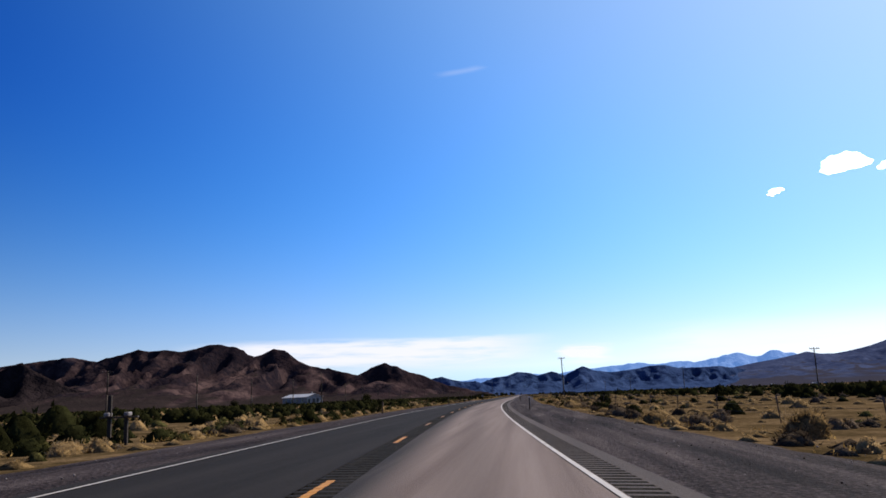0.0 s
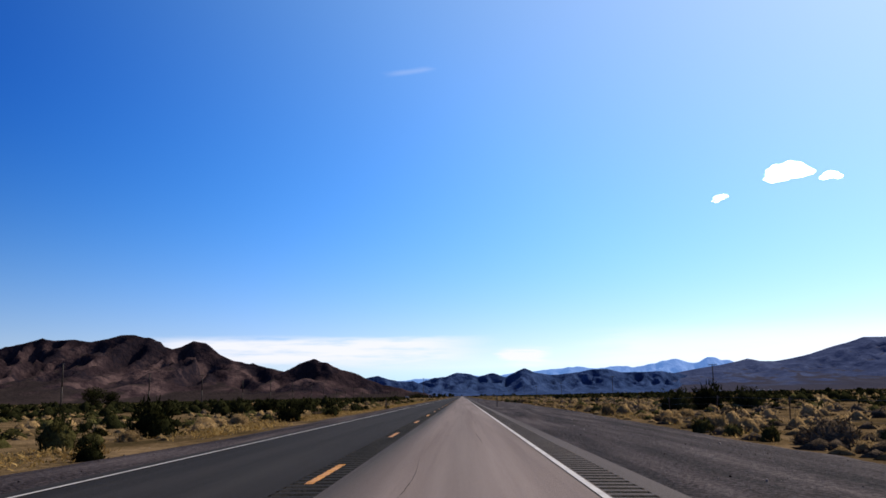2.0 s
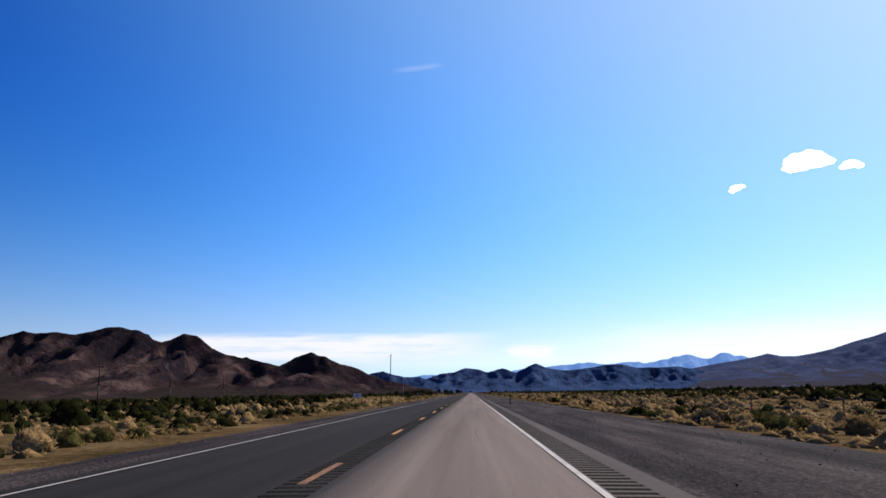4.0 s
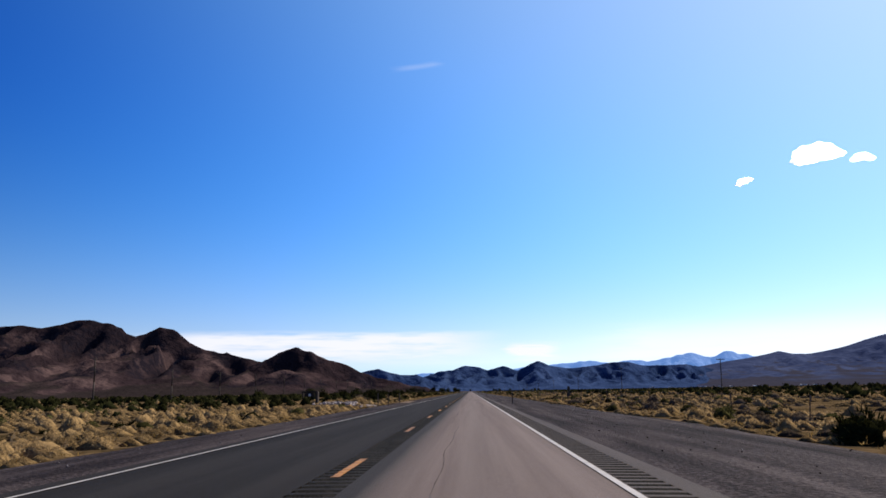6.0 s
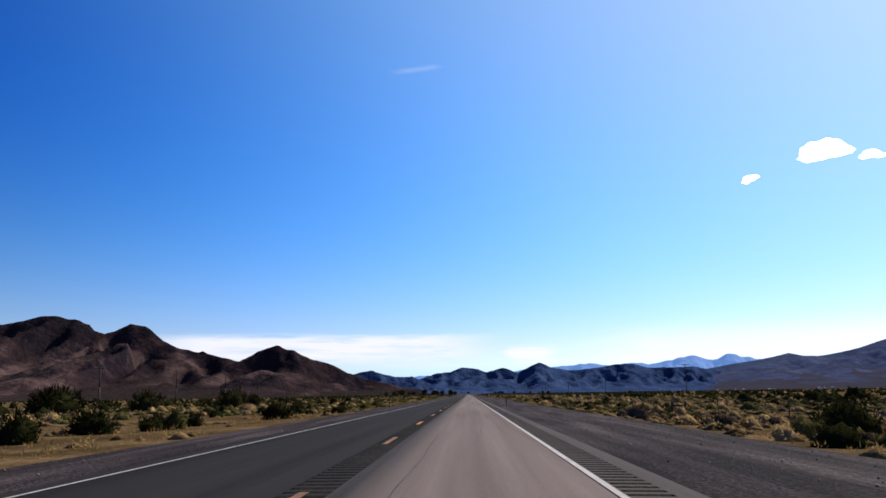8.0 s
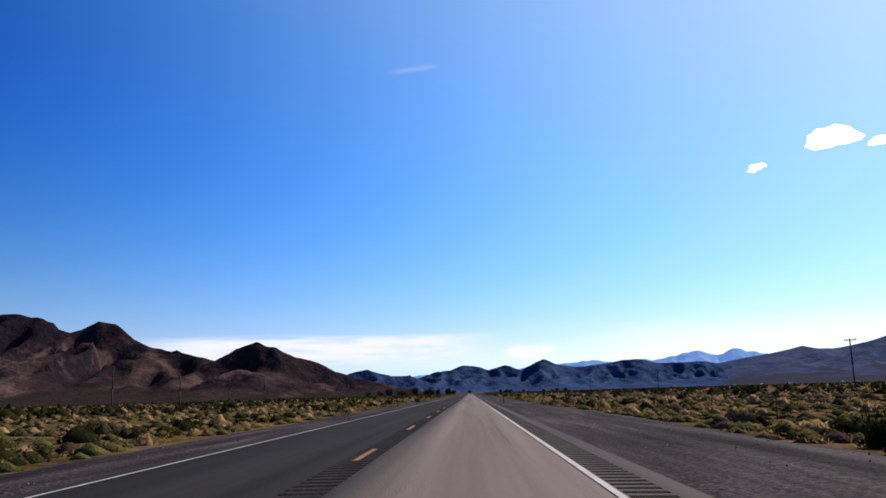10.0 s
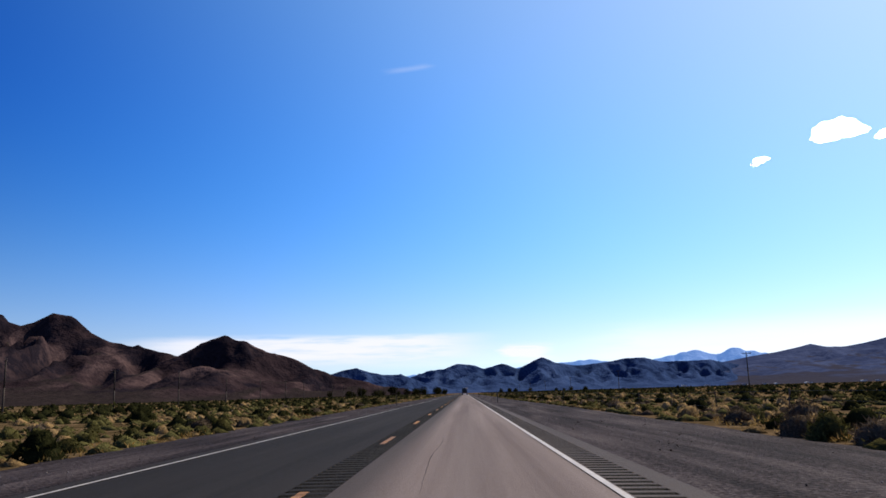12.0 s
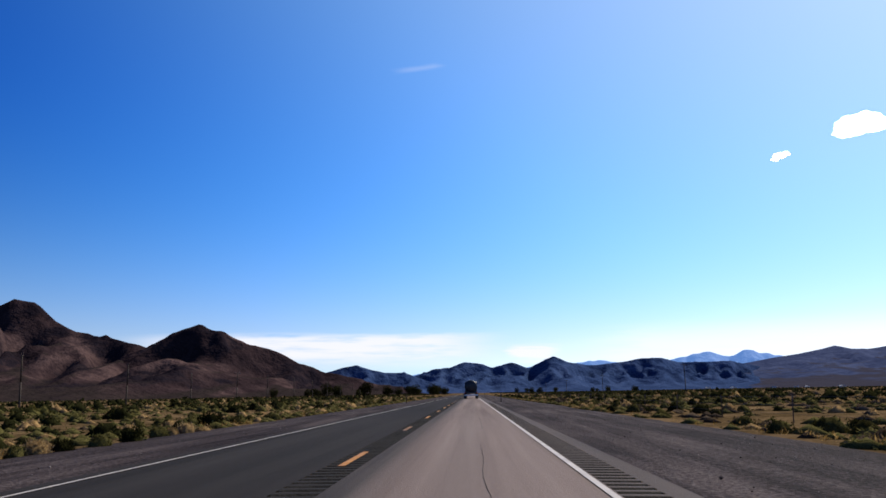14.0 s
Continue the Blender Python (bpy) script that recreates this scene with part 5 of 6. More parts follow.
    # before the drive
    plant("tan", ((-11.8, 143.9, 0.93, 0.59), (-11.5, 145.0, 0.97, 0.7), (-10.8, 145.5, 0.9, 0.72), (-10.7, 147.4, 1.15, 0.77), (-10.1, 148.0, 0.89, 0.69),))
    plant("green", ((-10.7, 151.5, 0.99, 0.55), (-31.4, 181.4, 3.41, 2.13), (-27.7, 180.9, 3.39, 2.33), (-25.1, 181.3, 2.56, 1.92), (-14.3, 182.7, 2.18, 1.22),))
    plant("olive", ((-10.8, 159.3, 1.1, 0.41),))
    # the golden verge
    plant("tan", ((-10.2, 738.7, 1.23, 0.46), (-9.0, 738.5, 0.91, 0.53), (-8.8, 740.2, 1.15, 0.49), (-8.4, 743.1, 0.92, 0.51), (-8.0, 744.6, 0.68, 0.39), (-7.5, 746.6, 1.14, 0.73), (-8.6, 758.9, 1.46, 0.58),))
    plant("green", ((-13.6, 752.6, 1.0, 0.45), (-13.3, 753.6, 0.77, 0.56), (-14.9, 748.8, 0.56, 0.27), (-16.2, 768.7, 1.8, 0.43),))
    # the long straight
    plant("tan", ((-7.4, 1263.8, 0.58, 0.58), (-7.6, 1265.1, 0.63, 0.38), (-8.5, 1267.6, 0.86, 0.5), (-8.0, 1267.8, 0.58, 0.43), (-7.3, 1267.6, 0.57, 0.36), (-7.1, 1268.0, 0.58, 0.36), (-7.8, 1272.5, 0.8, 0.5), (-7.3, 1273.7, 0.92, 0.55), (-7.3, 1280.8, 0.94, 0.47), (10.2, 1278.1, 1.08, 0.54), (10.5, 1265.6, 0.64, 0.52),))
    plant("green", ((-15.2, 1280.1, 2.29, 0.8), (-11.0, 1276.3, 1.11, 0.45), (-21.0, 1310.2, 2.62, 0.61), (11.4, 1270.6, 0.65, 0.2),))
    plant("olive", ((9.7, 1271.0, 1.0, 0.5), (9.5, 1265.1, 0.75, 0.5), (16.9, 1283.7, 1.02, 0.76),))
    plant("grey", ((9.1, 1267.3, 0.98, 0.42),))
    # the thick hedge
    plant("grey", ((10.3, 1449.5, 1.12, 0.97), (10.9, 1446.4, 1.35, 0.95),))
    plant("olive", ((10.5, 1448.0, 1.25, 1.0), (12.4, 1458.8, 1.28, 0.85),))
    plant("tan", ((11.8, 1465.3, 1.29, 0.77), (11.4, 1451.1, 0.8, 0.72),))
    # where the gravel widens
    plant("tan", ((-11.3, 1512.3, 1.07, 0.93), (-12.4, 1510.6, 1.01, 0.92), (-10.6, 1512.7, 0.99, 0.43),))
    plant("grey", ((-10.2, 1508.0, 0.82, 0.49),))
    plant("green", ((-10.4, 1518.4, 1.18, 0.36), (-9.4, 1533.5, 1.36, 1.02),))
    plant("olive", ((-11.9, 1518.2, 1.41, 0.59), (-11.7, 1525.2, 1.7, 0.42),))
    # past the drive
    plant("green", ((-7.5, 315.6, 1.5, 1.25), (-14.0, 326.0, 2.6, 1.9), (-12.6, 333.0, 2.0, 1.5), (-19.0, 330.0, 3.2, 2.4), (-17.0, 345.0, 2.8, 2.0), (-24.0, 338.0, 3.6, 2.8), (-7.4, 322.8, 0.79, 0.79), (-7.3, 330.5, 0.57, 0.41), (-6.5, 335.5, 0.79, 0.47),))
    plant("grey", ((-9.2, 323.3, 1.6, 0.71),))
    plant("olive", ((-10.7, 323.8, 1.27, 1.0),))
    plant("tan", ((-7.8, 327.8, 1.25, 0.52),))
    # by the boulders
    plant("tan", ((-8.9, 796.1, 1.76, 1.36), (-12.7, 809.1, 1.75, 1.25), (-17.2, 829.1, 1.94, 0.97), (-12.7, 822.8, 2.06, 0.76), (9.4, 792.8, 1.23, 0.55), (9.8, 790.7, 0.98, 0.55), (9.9, 803.0, 1.25, 0.58),))
    plant("olive", ((10.1, 797.7, 1.03, 0.68),))
    # round the ranch yard and along the last verge
    plant("green", ((-10.0, 201.8, 1.96, 0.79), (-36.3, 272.2, 2.04, 1.4), (-11.0, 221.2, 1.06, 0.46), (-9.5, 202.5, 0.7, 0.35), (-13.2, 183.1, 2.04, 1.52), (-11.7, 162.2, 0.93, 0.55), (-15.5, 185.4, 1.17, 0.81), (10.8, 1633.4, 1.26, 0.61), (10.2, 1582.3, 0.92, 0.63), (11.9, 1576.8, 1.24, 0.59)))
    plant("olive", ((-27.1, 243.8, 1.24, 0.97), (-12.6, 226.0, 3.36, 1.25), (-10.6, 233.8, 1.86, 0.97)))
    plant("tan", ((-12.2, 229.5, 1.27, 0.86), (-11.1, 208.0, 1.27, 0.63), (-11.4, 153.2, 1.08, 0.74), (-10.9, 149.4, 1.02, 0.65), (-11.7, 149.0, 0.87, 0.65), (10.5, 203.3, 1.52, 0.81), (16.5, 1733.8, 2.76, 0.46)))
    plant("grey", ((-16.3, 228.4, 1.69, 0.84),))
    # tall growth behind the open sand, and before the house
    plant("green", ((-30.2, 947.6, 3.8, 2.48), (-26.9, 949.6, 3.93, 2.98), (-28.1, 964.6, 3.1, 2.33), (-27.4, 974.6, 4.1, 2.46), (-23.6, 984.6, 3.93, 2.75)))
    plant("green", ((-77.0, 351.0, 3.2, 1.7), (-73.0, 347.0, 2.8, 1.5), (-69.5, 352.0, 3.0, 1.6), (-84.0, 352.0, 3.4, 1.8), (-66.0, 345.0, 2.6, 1.4)))
    # the dark thicket beyond the gravel
    plant("green", ((18.0, 304.0, 3.1, 2.2), (21.2, 306.5, 3.4, 2.6), (24.8, 308.0, 3.2, 2.3), (22.5, 312.5, 2.8, 2.4), (26.0, 255.0, 3.4, 2.4), (31.0, 258.5, 3.0, 2.2), (36.0, 262.0, 3.6, 2.5), (22.0, 250.0, 2.4, 1.7), (28.5, 266.0, 3.0, 2.1)))


def open_sand(x, y):
    """The bare stretch where only a few bushes stand."""
    return (-21 if y > 888 else -14) + 3 * noise.noise((y * 0.05, 0, 2)) < x < -5 and 862 < y < 1012


def build_near_bushes():
    count = {k: sum(ob.name.startswith(KINDS[k][0]) for ob in bpy.data.objects) for k in ORDER}
    y = 2.0
    while y < 1800:
        for side in (1, -1):
            thick, shares = mix(y, side)
            if rng.random() > thick * 0.9:
                continue
            kind = ORDER[int(rng.choice(4, p=np.array(shares) / sum(shares)))]
            c = edge_of_scrub(y, side) + 0.4 + abs(rng.normal(0, 1.2 if side < 0 and 565 < y < 850 else 2.2))
            x, yy = side * c + centre(y), y + rng.uniform(-1, 1)
            if in_track(x, yy) or count[kind] >= 300 or open_sand(x, yy) or not free_spot(x, yy):
                continue
            count[kind] += 1
            wide = rng.uniform(0.6, 1.35) * (1.25 if side > 0 else 1.35 if 565 < yy < 850 else 1.12)
            bush(kind, x, yy, wide, wide * rng.uniform(0.45, 0.7), rng.uniform(0, 6.28))
        y += 1.8


def stuff(name, plants, models, materials, label, category):
    """One mesh of very many plants: rows of x, y, z, radius, height; they take turns with the models."""
    vs, fs, ss, base = [], [], [], 0
    for i, (x, y, z, r, h) in enumerate(plants):
        v, f, slot = models[i % len(models)]
        a = (i * 2.399) % 6.283
        ca, sa = math.cos(a), math.sin(a)
        vs.append(np.stack([(v[:, 0] * ca - v[:, 1] * sa) * r + x, (v[:, 0] * sa + v[:, 1] * ca) * r + y, v[:, 2] * h + z], 1))
        fs.append(f + base)
        ss.append(slot)
        base += len(v)
    tagged(new(name, raw_mesh(name, np.concatenate(vs), np.concatenate(fs), materials, np.concatenate(ss))), label, category, kind="stuff")


def models(count, seed, *shape, **kw):
    return [brush(*shape, seed + i, **kw) for i in range(count)]


def dark_belt():
    """Tall dark creosote and mesquite that close the view towards the hills."""
    rows = []
    for i in range(3000):
        side = -1 if rng.random() < 0.68 else 1
        y = rng.uniform(10, 1060) if rng.random() < 0.84 else rng.uniform(1060, 1950)
        c = (14 if side < 0 and y < 250 else 20 if side < 0 else 34) + 105 * rng.random() ** 1.3
        x = side * c + centre(y)
        thin = noise.noise((x * 0.03, y * 0.012, 21)) < (-0.12 if y < 1060 else 0.12)
        if thin or in_track(x, y) or open_sand(x, y) or (side < 0 and 640 < y < 800 and c < 34) or (side > 0 and 560 < y < 900 and c < 60) or (-24 < x < -9 and 160 < y < 250):
            continue
        k = rng.uniform(0.65, 1.35) * (1.0 if y < 1060 else 0.8) * (0.8 + 0.004 * c)
        rows.append((x, y, ground_z(x, y) - 0.05, 1.55 * k, 1.5 * k * rng.uniform(0.75, 1.1)))
    return rows


def build_scrub():
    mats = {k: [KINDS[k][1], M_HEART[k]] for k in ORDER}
    names = {"tan": "rabbitbrush_scrub", "olive": "olive_scrub", "green": "creosote_scrub", "grey": "sage_scrub"}
    size = {"tan": (0.52, 0.52), "olive": (0.52, 0.5), "green": (0.66, 0.68), "grey": (0.5, 0.45)}
    near = {k: [] for k in ORDER}
    far = {k: [] for k in ORDER}
    for i in range(18500):
        y = rng.uniform(-10, 1990)
        side = 1 if rng.random() < 0.5 else -1
        thick, shares = mix(y, side)
        c = edge_of_scrub(y, side) + 0.4 + 58 * rng.random() ** 1.6
        x = side * c + centre(y)
        patch = noise.noise((x * 0.06, y * 0.06, 9)) + 0.35
        if rng.random() > thick or in_track(x, y) or open_sand(x, y) or (thick < 0.7 and patch < 0.05) or (c < 16 and not free_spot(x, y, 0.5)):
            continue
        s = np.array(shares, float)
        s[2] += max(0, (c - 24) / 90) * (1.0 if y < 1060 else 0.35)
        kind = ORDER[int(rng.choice(4, p=s / s.sum()))]
        r, h = size[kind]
        k = rng.uniform(0.65, 1.5)
        k *= 1.0 + 0.012 * (c - 10)
        near[kind].append((x, y, ground_z(x, y) - 0.05, r * k, h * k * rng.uniform(0.65, 1.0)))
    for i in range(13500):
        y = 40 + 3400 * rng.random()
        side = 1 if rng.random() < 0.5 else -1
        thick, shares = mix(y, side)
        c = 42 + 620 * rng.random() ** 2.2
        x = side * c
        s = np.array(shares, float) * (0.22 if y < 1300 or side > 0 else 0.4)
        s[2] += 1.5 if y < 1300 or side > 0 else 0.9
        s[1] += 0.2
        kind = ORDER[int(rng.choice(4, p=s / s.sum()))]
        r, h = size[kind]
        k = rng.uniform(1.2, 2.5)
        far[kind].append((x, y, ground_z(x, y) - 0.05, r * k * 1.1, h * k))
    stuff("creosote_thicket", dark_belt(), models(8, 700, 20, 2, 0.24, 0.07, core=(9, 3, 0.88), rise=0.3, spread=0.6), mats["green"], "tall dark green creosote and mesquite in a thick belt", "scrub")
    tufts = []
    for i in range(10500):
        side = 1 if i % 2 else -1
        y = (rng.uniform(470, 1060) if side > 0 else rng.uniform(555, 1010)) if i % 5 < 2 else rng.uniform(0, 1000) if i % 5 < 4 else rng.uniform(1000, 1850)
        c = edge_of_scrub(y, side) - 0.5 + 26 * rng.random() ** 1.5
        x = side * c + centre(y)
        if not (in_track(x, y) or (open_sand(x, y) and rng.random() < 0.75)):
            k = rng.uniform(0.6, 1.4)
            tufts.append((x, y, ground_z(x, y) - 0.03, 0.42 * k, 0.27 * k))
    for i in range(1500):
        y, c, k = rng.uniform(600, 862), 7.2 + 26 * rng.random() ** 1.4, rng.uniform(0.7, 1.5)
        if not in_track(-c, y) and not (783 < y < 802 and c < 14):
            tufts.append((-c, y, ground_z(-c, y) - 0.03, 0.5 * k, 0.32 * k))
    stuff("low_dry_brush", tufts, models(8, 340, 5, 2, 0.22, 0.07, core=(5, 2, 0.86), rise=0.5, spread=0.6), mats["tan"], "low straw-coloured dry brush covering the sand", "scrub")
    drab = []
    for i in range(3000):
        y, c, k = rng.uniform(0, 1800), 22 * rng.random() ** 1.5, rng.uniform(0.6, 1.4)
        x = verge(y) + 0.2 + c + centre(y)
        if not 40 < y < 215:
            drab.append((x, y, ground_z(x, y) - 0.03, 0.5 * k, 0.3 * k))
    stuff("low_grey_brush", drab, models(8, 390, 5, 2, 0.22, 0.07, core=(5, 2, 0.86), rise=0.4, spread=0.6), mats["grey"], "low drab grey-brown brush beyond the gravel", "scrub")
    low = []
    for i in range(11000):
        side = -1 if i % 2 else 1
        y = rng.uniform(1000, 1900)
        c = edge_of_scrub(y, side) - 0.3 + 34 * rng.random() ** 1.4
        x = side * c
        if not (in_track(x, y) or open_sand(x, y)):
            k = rng.uniform(0.6, 1.4)
            low.append((x, y, ground_z(x, y) - 0.03, 0.56 * k, 0.32 * k))
    stuff("low_olive_brush", low, models(8, 370, 4, 2, 0.22, 0.07, core=(5, 2, 0.86), rise=0.4, spread=0.6), mats["olive"], "low olive brush covering the sand", "scrub")
    for k in ORDER:
        plain, rise = KINDS[k][2].split(" on ")[0].split(" with ")[0], KINDS[k][8]
        stuff(names[k], [p for p in near[k] if abs(p[0]) < 17], models(8, 300, 20, 3, 0.19, 0.048, core=(8, 3, 0.86), rise=rise, spread=0.55), mats[k], plain + " in thick scattered growth", "scrub")
        stuff("middle_" + names[k], [p for p in near[k] if 17 <= abs(p[0]) < 30], models(8, 320, 14, 3, 0.22, 0.06, core=(6, 3, 0.85), rise=rise, spread=0.55), mats[k], plain + " in open growth", "scrub")
        stuff("outer_" + names[k], [p for p in near[k] if abs(p[0]) >= 30], models(8, 350, 8, 2, 0.27, 0.1, core=(6, 2, 0.86), rise=rise, spread=0.55), mats[k], plain + " in growth farther out", "scrub")
        stuff("far_" + names[k], far[k], models(8, 400, 2, 2, 0.45, 0.25, core=(5, 2, 0.92), rise=rise), mats[k], "distant " + plain + " growth", "scrub")
    grass = []
    for i in range(18000):
        y = rng.uniform(0, 1850)
        side = 1 if rng.random() < 0.45 else -1
        c = edge_of_scrub(y, side) - (1.0 if side < 0 and 250 < y < 560 else 0.35) + abs(rng.normal(0, 3.4 if 450 < y < 1050 else 1.3))
        x = side * c + centre(y)
        if in_track(x, y) or noise.noise((x * 0.2, y * 0.08, 4)) < (-0.35 if 450 < y < 1050 else -0.1):
            continue
        k = rng.uniform(0.5, 1.3)
        grass.append((x, y, ground_z(x, y) - 0.02, 0.2 * k, 0.2 * k))
    for i in range(4200):
        y = rng.uniform(245, 430)
        x = -6.3 - abs(rng.normal(0, 2.2)) + centre(y)
        if noise.noise((x * 0.3, y * 0.1, 6)) > -0.25:
            k = rng.uniform(0.5, 1.4)
            grass.append((x, y, ground_z(x, y) - 0.02, 0.26 * k, 0.17 * k))
    stuff("dry_grass", grass, [(*blades(6, 1.0, 1.0, 0.6, 0.09, 500 + i), np.zeros(6, int)) for i in range(8)], [M_GRASS], "short dry yellow grass tufts along the verge", "grass")


def build_stones():
    octa = np.array([(1, 0, 0), (0, 1, 0), (-1, 0, 0), (0, -1, 0), (0, 0, 0.8), (0, 0, -0.8)], float)
    side_faces = np.array([(0, 1, 4), (1, 2, 4), (2, 3, 4), (3, 0, 4), (1, 0, 5), (2, 1, 5), (3, 2, 5), (0, 3, 5)])
    vs, fs = [], []
    for i in range(9000):
        side = 1 if i % 4 else -1
        y = rng.uniform(0, 1720)
        c = rng.uniform(5.1, 9.8) if side > 0 else rng.uniform(4.3, 6.2)
        x = side * c + centre(y)
        v = octa * rng.uniform(0.6, 1.4, (6, 3)) * (0.012 + 0.02 * rng.random() ** 3)
        vs.append(v + np.array([x, y, ground_z(x, y) + 0.045]))
        fs.append(side_faces + 6 * i)
    tagged(new("gravel_stones", raw_mesh("gravel_stones", np.concatenate(vs), np.concatenate(fs), [M_STONE])), "loose stones on the dark gravel", "stones", kind="stuff")
    big = [lump_mesh("boulder", 1.0, 0.75, 50 + i, M_BOULDER, 2, 0.55, -0.4) for i in range(6)]
    for i in range(290):
        c = 6.9 + 5.6 * rng.random() ** 1.2
        x, y = -c, 786.5 + rng.uniform(0, 7.5) + (c - 7) * 0.9
        ob = new("boulder", big[i % 6])
        r = 0.06 + 0.15 * rng.random() ** 2.5
        ob.location, ob.scale = (K * x, K * y, K * (ground_z(x, y) + 0.4 * smooth(7.3, 9.5, c) + 0.2 * r)), (r, r * rng.uniform(0.7, 1.2), r)
        ob.rotation_euler = (rng.uniform(-0.4, 0.4), rng.uniform(-0.4, 0.4), rng.uniform(0, 6))
        tagged(ob, "angular pale boulder in a roadside heap", "boulder", "heap of boulders")
    mound = lump_mesh("dirt_mound", 4.2, 0.45, 77, M_SAND, 3, 0.2, -0.3)
    ob = new("dirt_mound", mound)
    ob.location = (K * -10.6, K * 791.5, K * (ground_z(-10.6, 791) - 0.05))
    tagged(ob, "low sandy mound under a heap of boulders", "mound")


def yucca(x, y):
    e = thing("yucca", (x, y, ground_z(x, y)), "green yucca clump with tall yellow bloom stalks", "yucca")
    r = np.random.default_rng(5)
    v, f = blades(260, 0.3, 0.3, 0.28, 0.014, 77, 0.2)
    ob = new("leaves", raw_mesh("leaves", v, f, [M_YUCCA]))
    ob.parent = e
    for i in range(6):
        foot = Vector(((i - 2.5) * 0.16, r.uniform(-0.2, 0.2), 0.25))
        t = foot + Vector((r.uniform(-0.12, 0.12), r.uniform(-0.1, 0.1), r.uniform(0.75, 1.05)))
        bm = fresh()
        rod(bm, foot, foot.lerp(t, 0.5), 0.014, 0.016, 6)
        rod(bm, foot.lerp(t, 0.45), foot.lerp(t, 0.75), 0.03, 0.042, 7)
        rod(bm, foot.lerp(t, 0.75), t, 0.042, 0.015, 7)
        part("bloom_stalk", bm, M_YUCCA_BLOOM, e, "yellow bloom stalk")


def tree_meshes(seed, tall):
    bm = fresh()
    r = random.Random(seed)
    rod(bm, (0, 0, -0.3), (0.1, 0, tall * 0.2), 0.2, 0.14, 9)
    tips = []
    for i in range(7):
        a = i * 0.9 + r.uniform(-0.3, 0.3)
        tip = Vector((math.cos(a) * tall * 0.25 * r.uniform(0.5, 1), math.sin(a) * tall * 0.25 * r.uniform(0.5, 1), tall * r.uniform(0.25, 0.72)))
        rod(bm, (0.1, 0, tall * 0.15), tip, 0.09, 0.03, 6)
        tips.append(tip)
    bm.transform(Matrix.Scale(K, 4))
    trunk = bpy.data.meshes.new("trunk")
    bm.to_mesh(trunk)
    bm.free()
    trunk.materials.append(M_TWIG)
    vs, fs, base = [], [], 0
    for i, tip in enumerate(tips + [Vector((0, 0, tall * 0.7)), Vector((0, 0, tall * 0.4)), Vector((0.8, 0, tall * 0.2)), Vector((-0.8, 0.3, tall * 0.2))]):
        v, f = leaves(170, tall * r.uniform(0.2, 0.3), tall * r.uniform(0.18, 0.25), 0.5, 0.13, seed + i, -0.8)
        d = v.copy()
        vs.append(d + np.array(tip))
        fs.append(f + base)
        base += len(v)
    return trunk, raw_mesh("crown", np.concatenate(vs), np.concatenate(fs), [M_GREEN])


def build_trees():
    kinds = [tree_meshes(60 + i, 7.0) for i in range(3)]
    spots = [(-rng.uniform(14, 120), rng.uniform(2150, 2500), rng.uniform(0.8, 1.5)) for i in range(26)]
    spots += [(rng.uniform(25, 160), rng.uniform(2300, 2700), rng.uniform(0.6, 1.0)) for i in range(10)]
    spots += [(-70, 402, 0.7), (-100, 395, 0.65), (-118, 350, 0.6), (-74, 420, 0.6), (43.6, 1648.0, 0.26), (-32, 905, 0.38), (-38, 922, 0.42), (-25, 940, 0.36)]
    for i, (x, y, s) in enumerate(spots):
        trunk, crown = kinds[i % 3]
        e = thing("desert_tree", (x, y, ground_z(x, y)), "dark green bushy desert tree beyond the scrub", "tree", "desert trees", 57.0 * i)
        e.scale = (s * 1.15, s * 1.15, s)
        for nm, me in (("trunk", trunk), ("crown", crown)):
            new(nm, me).parent = e


# ---- clouds ----
def cloud(name, lumps, seed, label):
    """A small fair-weather cloud: a heap of puffs in one mesh."""
    mid = sum((Vector(q[:3]) * q[3] for q in lumps), Vector()) / sum(q[3] for q in lumps)
    bm = fresh()
    bmesh.ops.create_icosphere(bm, subdivisions=5, radius=1.0)
    for v in bm.verts:
        d = v.co.normalized()
        reach = 20.0
        for x, y, z, r in lumps:
            size = Vector((r * 1.4, r, r * 0.66))
            p = Vector(((mid.x - x) / size.x, (mid.y - y) / size.y, (mid.z - z) / size.z))
            q = Vector((d.x / size.x, d.y / size.y, d.z / size.z))
            root = q.dot(p) ** 2 - q.dot(q) * (p.dot(p) - 1)
            if root > 0:
                reach = max(reach, (-q.dot(p) + math.sqrt(root)) / q.dot(q))
        place = mid + d * reach
        n = noise.fractal(place / 85 + Vector((seed, 0, 0)), 0.9, 2.2, 5)
        v.co = place + d * (0.24 * reach * n + 9 * noise.noise(place / 24 + Vector((0, seed, 0))))
    ob = part(name, bm, M_CLOUD, flat=False)
    tagged(ob, label, "cloud", "fair-weather clouds")


def stand_on(name, x, y):
    """Height of a mountain's surface at a place, from its nearest corner."""
    me = bpy.data.objects[name].data
    co = np.empty(len(me.vertices) * 3, np.float32)
    me.vertices.foreach_get("co", co)
    co = co.reshape(-1, 3) / K
    i = np.argmin((co[:, 0] - x) ** 2 + (co[:, 1] - y) ** 2)
    return max(-0.6, float(co[i, 2]))


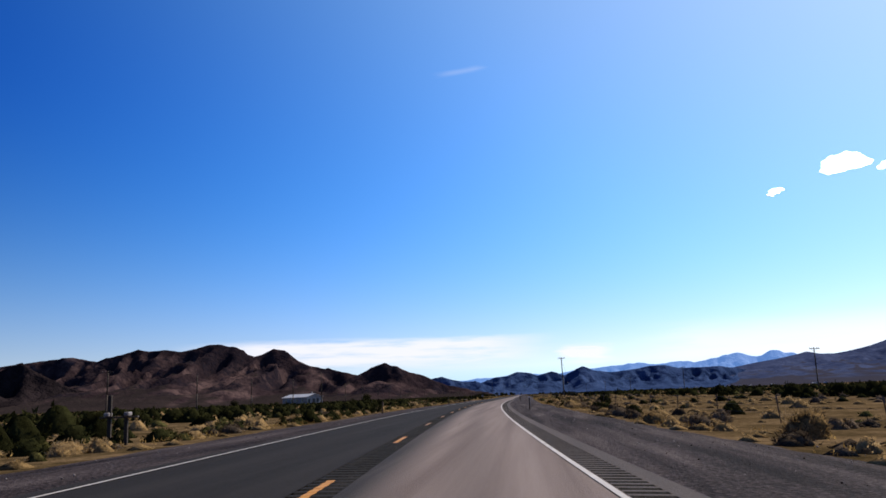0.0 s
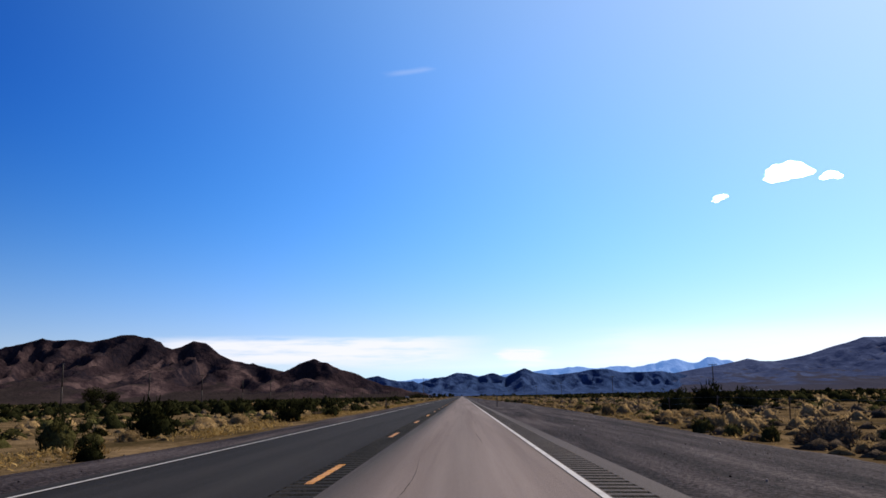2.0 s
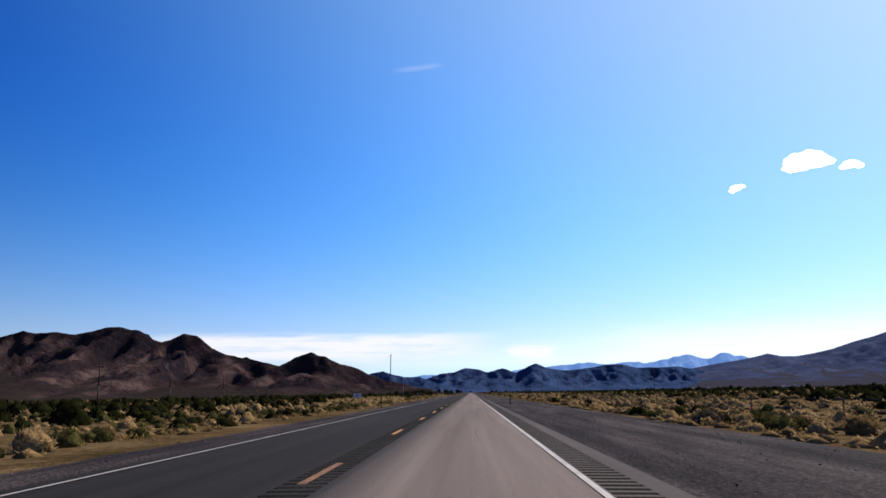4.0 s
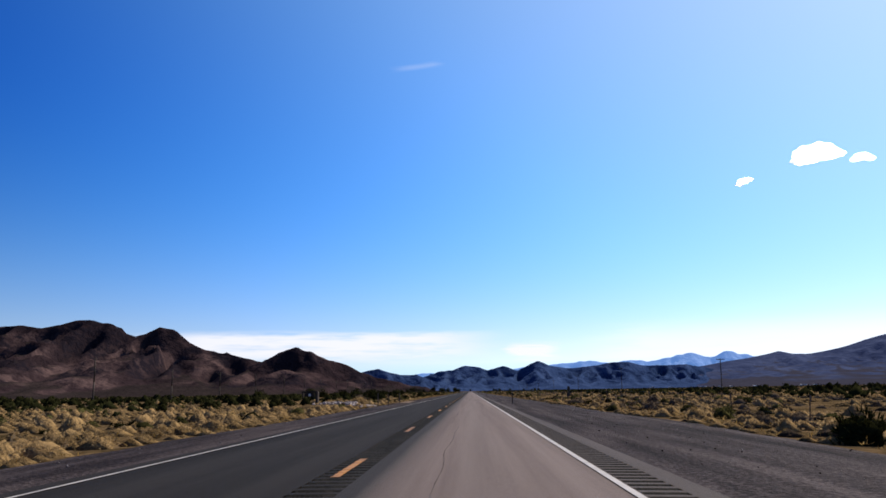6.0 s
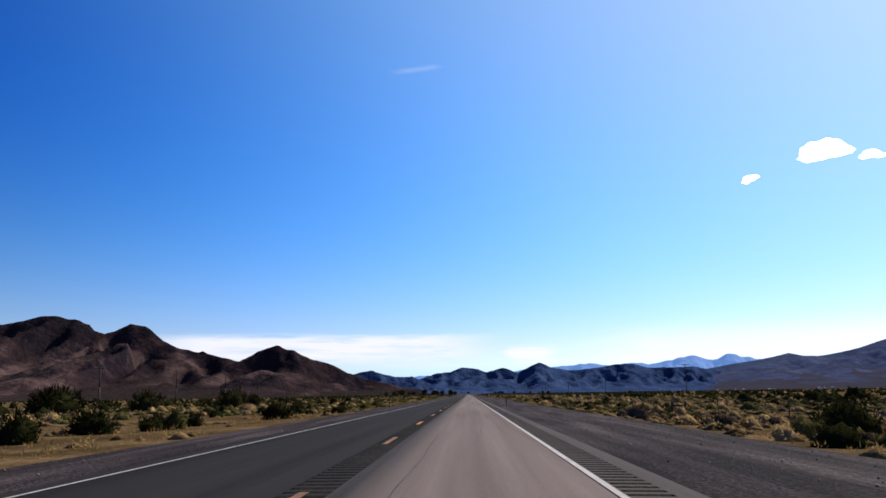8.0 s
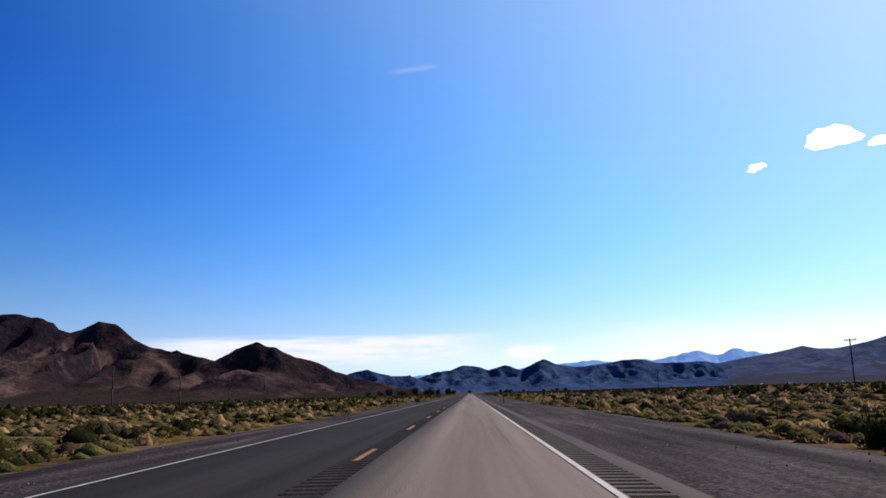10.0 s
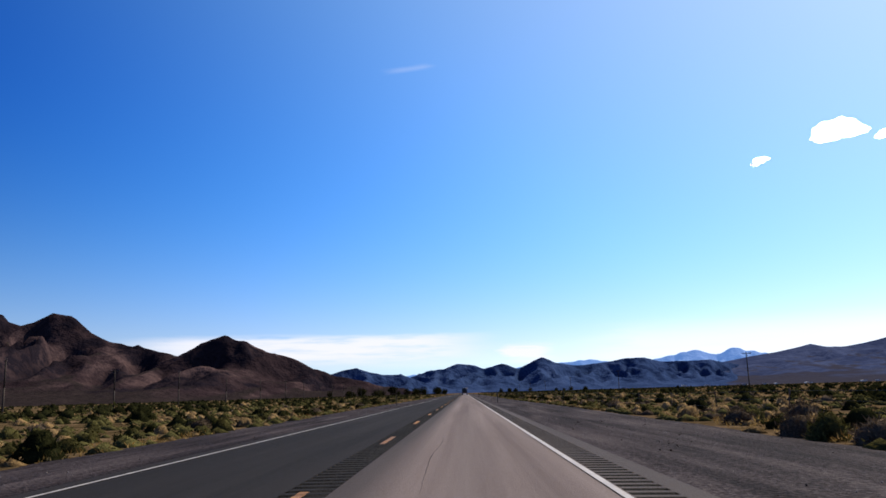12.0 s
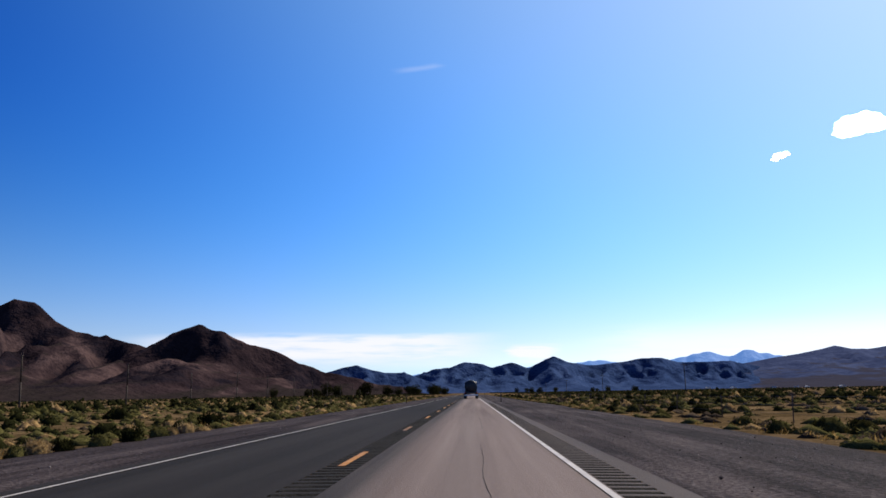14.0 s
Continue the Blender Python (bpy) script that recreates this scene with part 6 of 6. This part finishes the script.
# ---- put everything in place ----
build_dashes(bpy.data.objects["road_lane_2"])
build_markers()
build_poles()
build_fence()
fence_brace((15.0, 1004.8, ground_z(15.0, 1004.8)), -6)
fence_brace((11.6, 202.2, ground_z(11.6, 202.2)), 25)
timber_barrier((-10.4, 239, ground_z(-10.4, 239)), -38)
striped_barricade((-38.5, 248, ground_z(-38.5, 248)), 30)
info_board((-20.6, 832.5, ground_z(-20.6, 832.5)), -20)
board_sign((-27.5, 690, ground_z(-27.5, 690)), 14)
stacked_sign((12.75, 810.2, ground_z(12.75, 810.2)), 25)
mailbox_stand((-7.0, 27, ground_z(-7, 27)), 10)
flagpole((-16.3, 700.4, ground_z(-16.3, 700.4)))
rusty_hoop(-9.6, 682.6)
stub_post(-9.35, 683.1, 0.95, M_TIMBER, "short dark timber post in dry brush")
stub_post(-13.8, 697.9, 1.0, M_TIMBER, "short dark timber post in dry brush")
stub_post(-9.6, 679.6, 0.65, M_TIMBER, "short dark timber post in dry brush")
stub_post(-16.6, 687.6, 0.62, M_WALL, "short white-painted post in dry brush")
ranch_house()
for x, y, z in ((1250, 4900, 26), (1180, 4950, 27), (1240, 4880, 28), (1330, 5000, 30), (1420, 4900, 31), (1455, 4960, 33), (1650, 4900, 36), (1700, 4980, 38), (1725, 4930, 38), (980, 4800, 22), (900, 4850, 22)):
    far_building(x, y, stand_on("mountain_6", x, y), random.uniform(12, 26), random.uniform(9, 13), random.uniform(4, 6))
dirt_track("dirt_track_1", DRIVE, 8.0, "pale dirt drive to the ranch house")
dirt_track("dirt_track_2", ((-5.2, 695), (-14, 696), (-40, 702), (-80, 715)), 5.0, "pale dirt side track beside the road")
dirt_track("dirt_track_4", ((-5.7, 805.0), (-5.8, 814.0), (-5.9, 823.0)), 2.4, "pale gravel apron of a turnout beside the road", 0.0)
dirt_track("dirt_track_6", ((-6.9, 210), (-7.1, 228), (-7.3, 246)), 3.4, "pale gravel apron before the drive", 0.0)
dirt_track("dirt_track_5", YARD, 7.0, "bare pale ground of the ranch yard", 0.0)
dirt_track("dirt_track_3", ((-6.5, 1324), (-11, 1325), (-16, 1329)), 6.0, "bare sandy patch beside the road")
tanker((2.0, 1822, -0.04))
yucca(10.9, 1324.2)
plant("green", ((-9.6, 169.9, 2.3, 1.6), (-10.8, 172.5, 1.7, 1.2), (16.4, 103.0, 2.2, 1.6), (-14.8, 989.0, 2.2, 1.6), (-13.2, 992.0, 1.6, 1.1)))
plant("tan", ((14.5, 24.4, 1.8, 1.1), (-8.9, 796.0, 2.0, 1.25), (-8.3, 794.4, 1.6, 1.0)))
plant("olive", ((-8.4, 165.0, 1.3, 0.8), (14.6, 818.0, 2.2, 1.1)))
plant_by_hand()
HAND[0] = len(TAKEN)
build_near_bushes()
build_trees()
build_stones()
build_scrub()
cloud("cumulus_cloud", [(3350, 8790, 2215, 58), (3440, 8800, 2270, 108), (3550, 8780, 2310, 130), (3660, 8800, 2305, 96), (3735, 8790, 2290, 54)], 1.0, "bright white cumulus cloud in the blue sky")
cloud("cumulus_cloud", [(2745, 8790, 1992, 30), (2785, 8790, 2025, 42), (2845, 8790, 2045, 30)], 2.0, "small white cloud puff in the blue sky")
cloud("cumulus_cloud", [(3925, 8790, 2225, 36), (3985, 8790, 2255, 56), (4050, 8790, 2235, 36)], 3.0, "small white cloud puff in the blue sky")
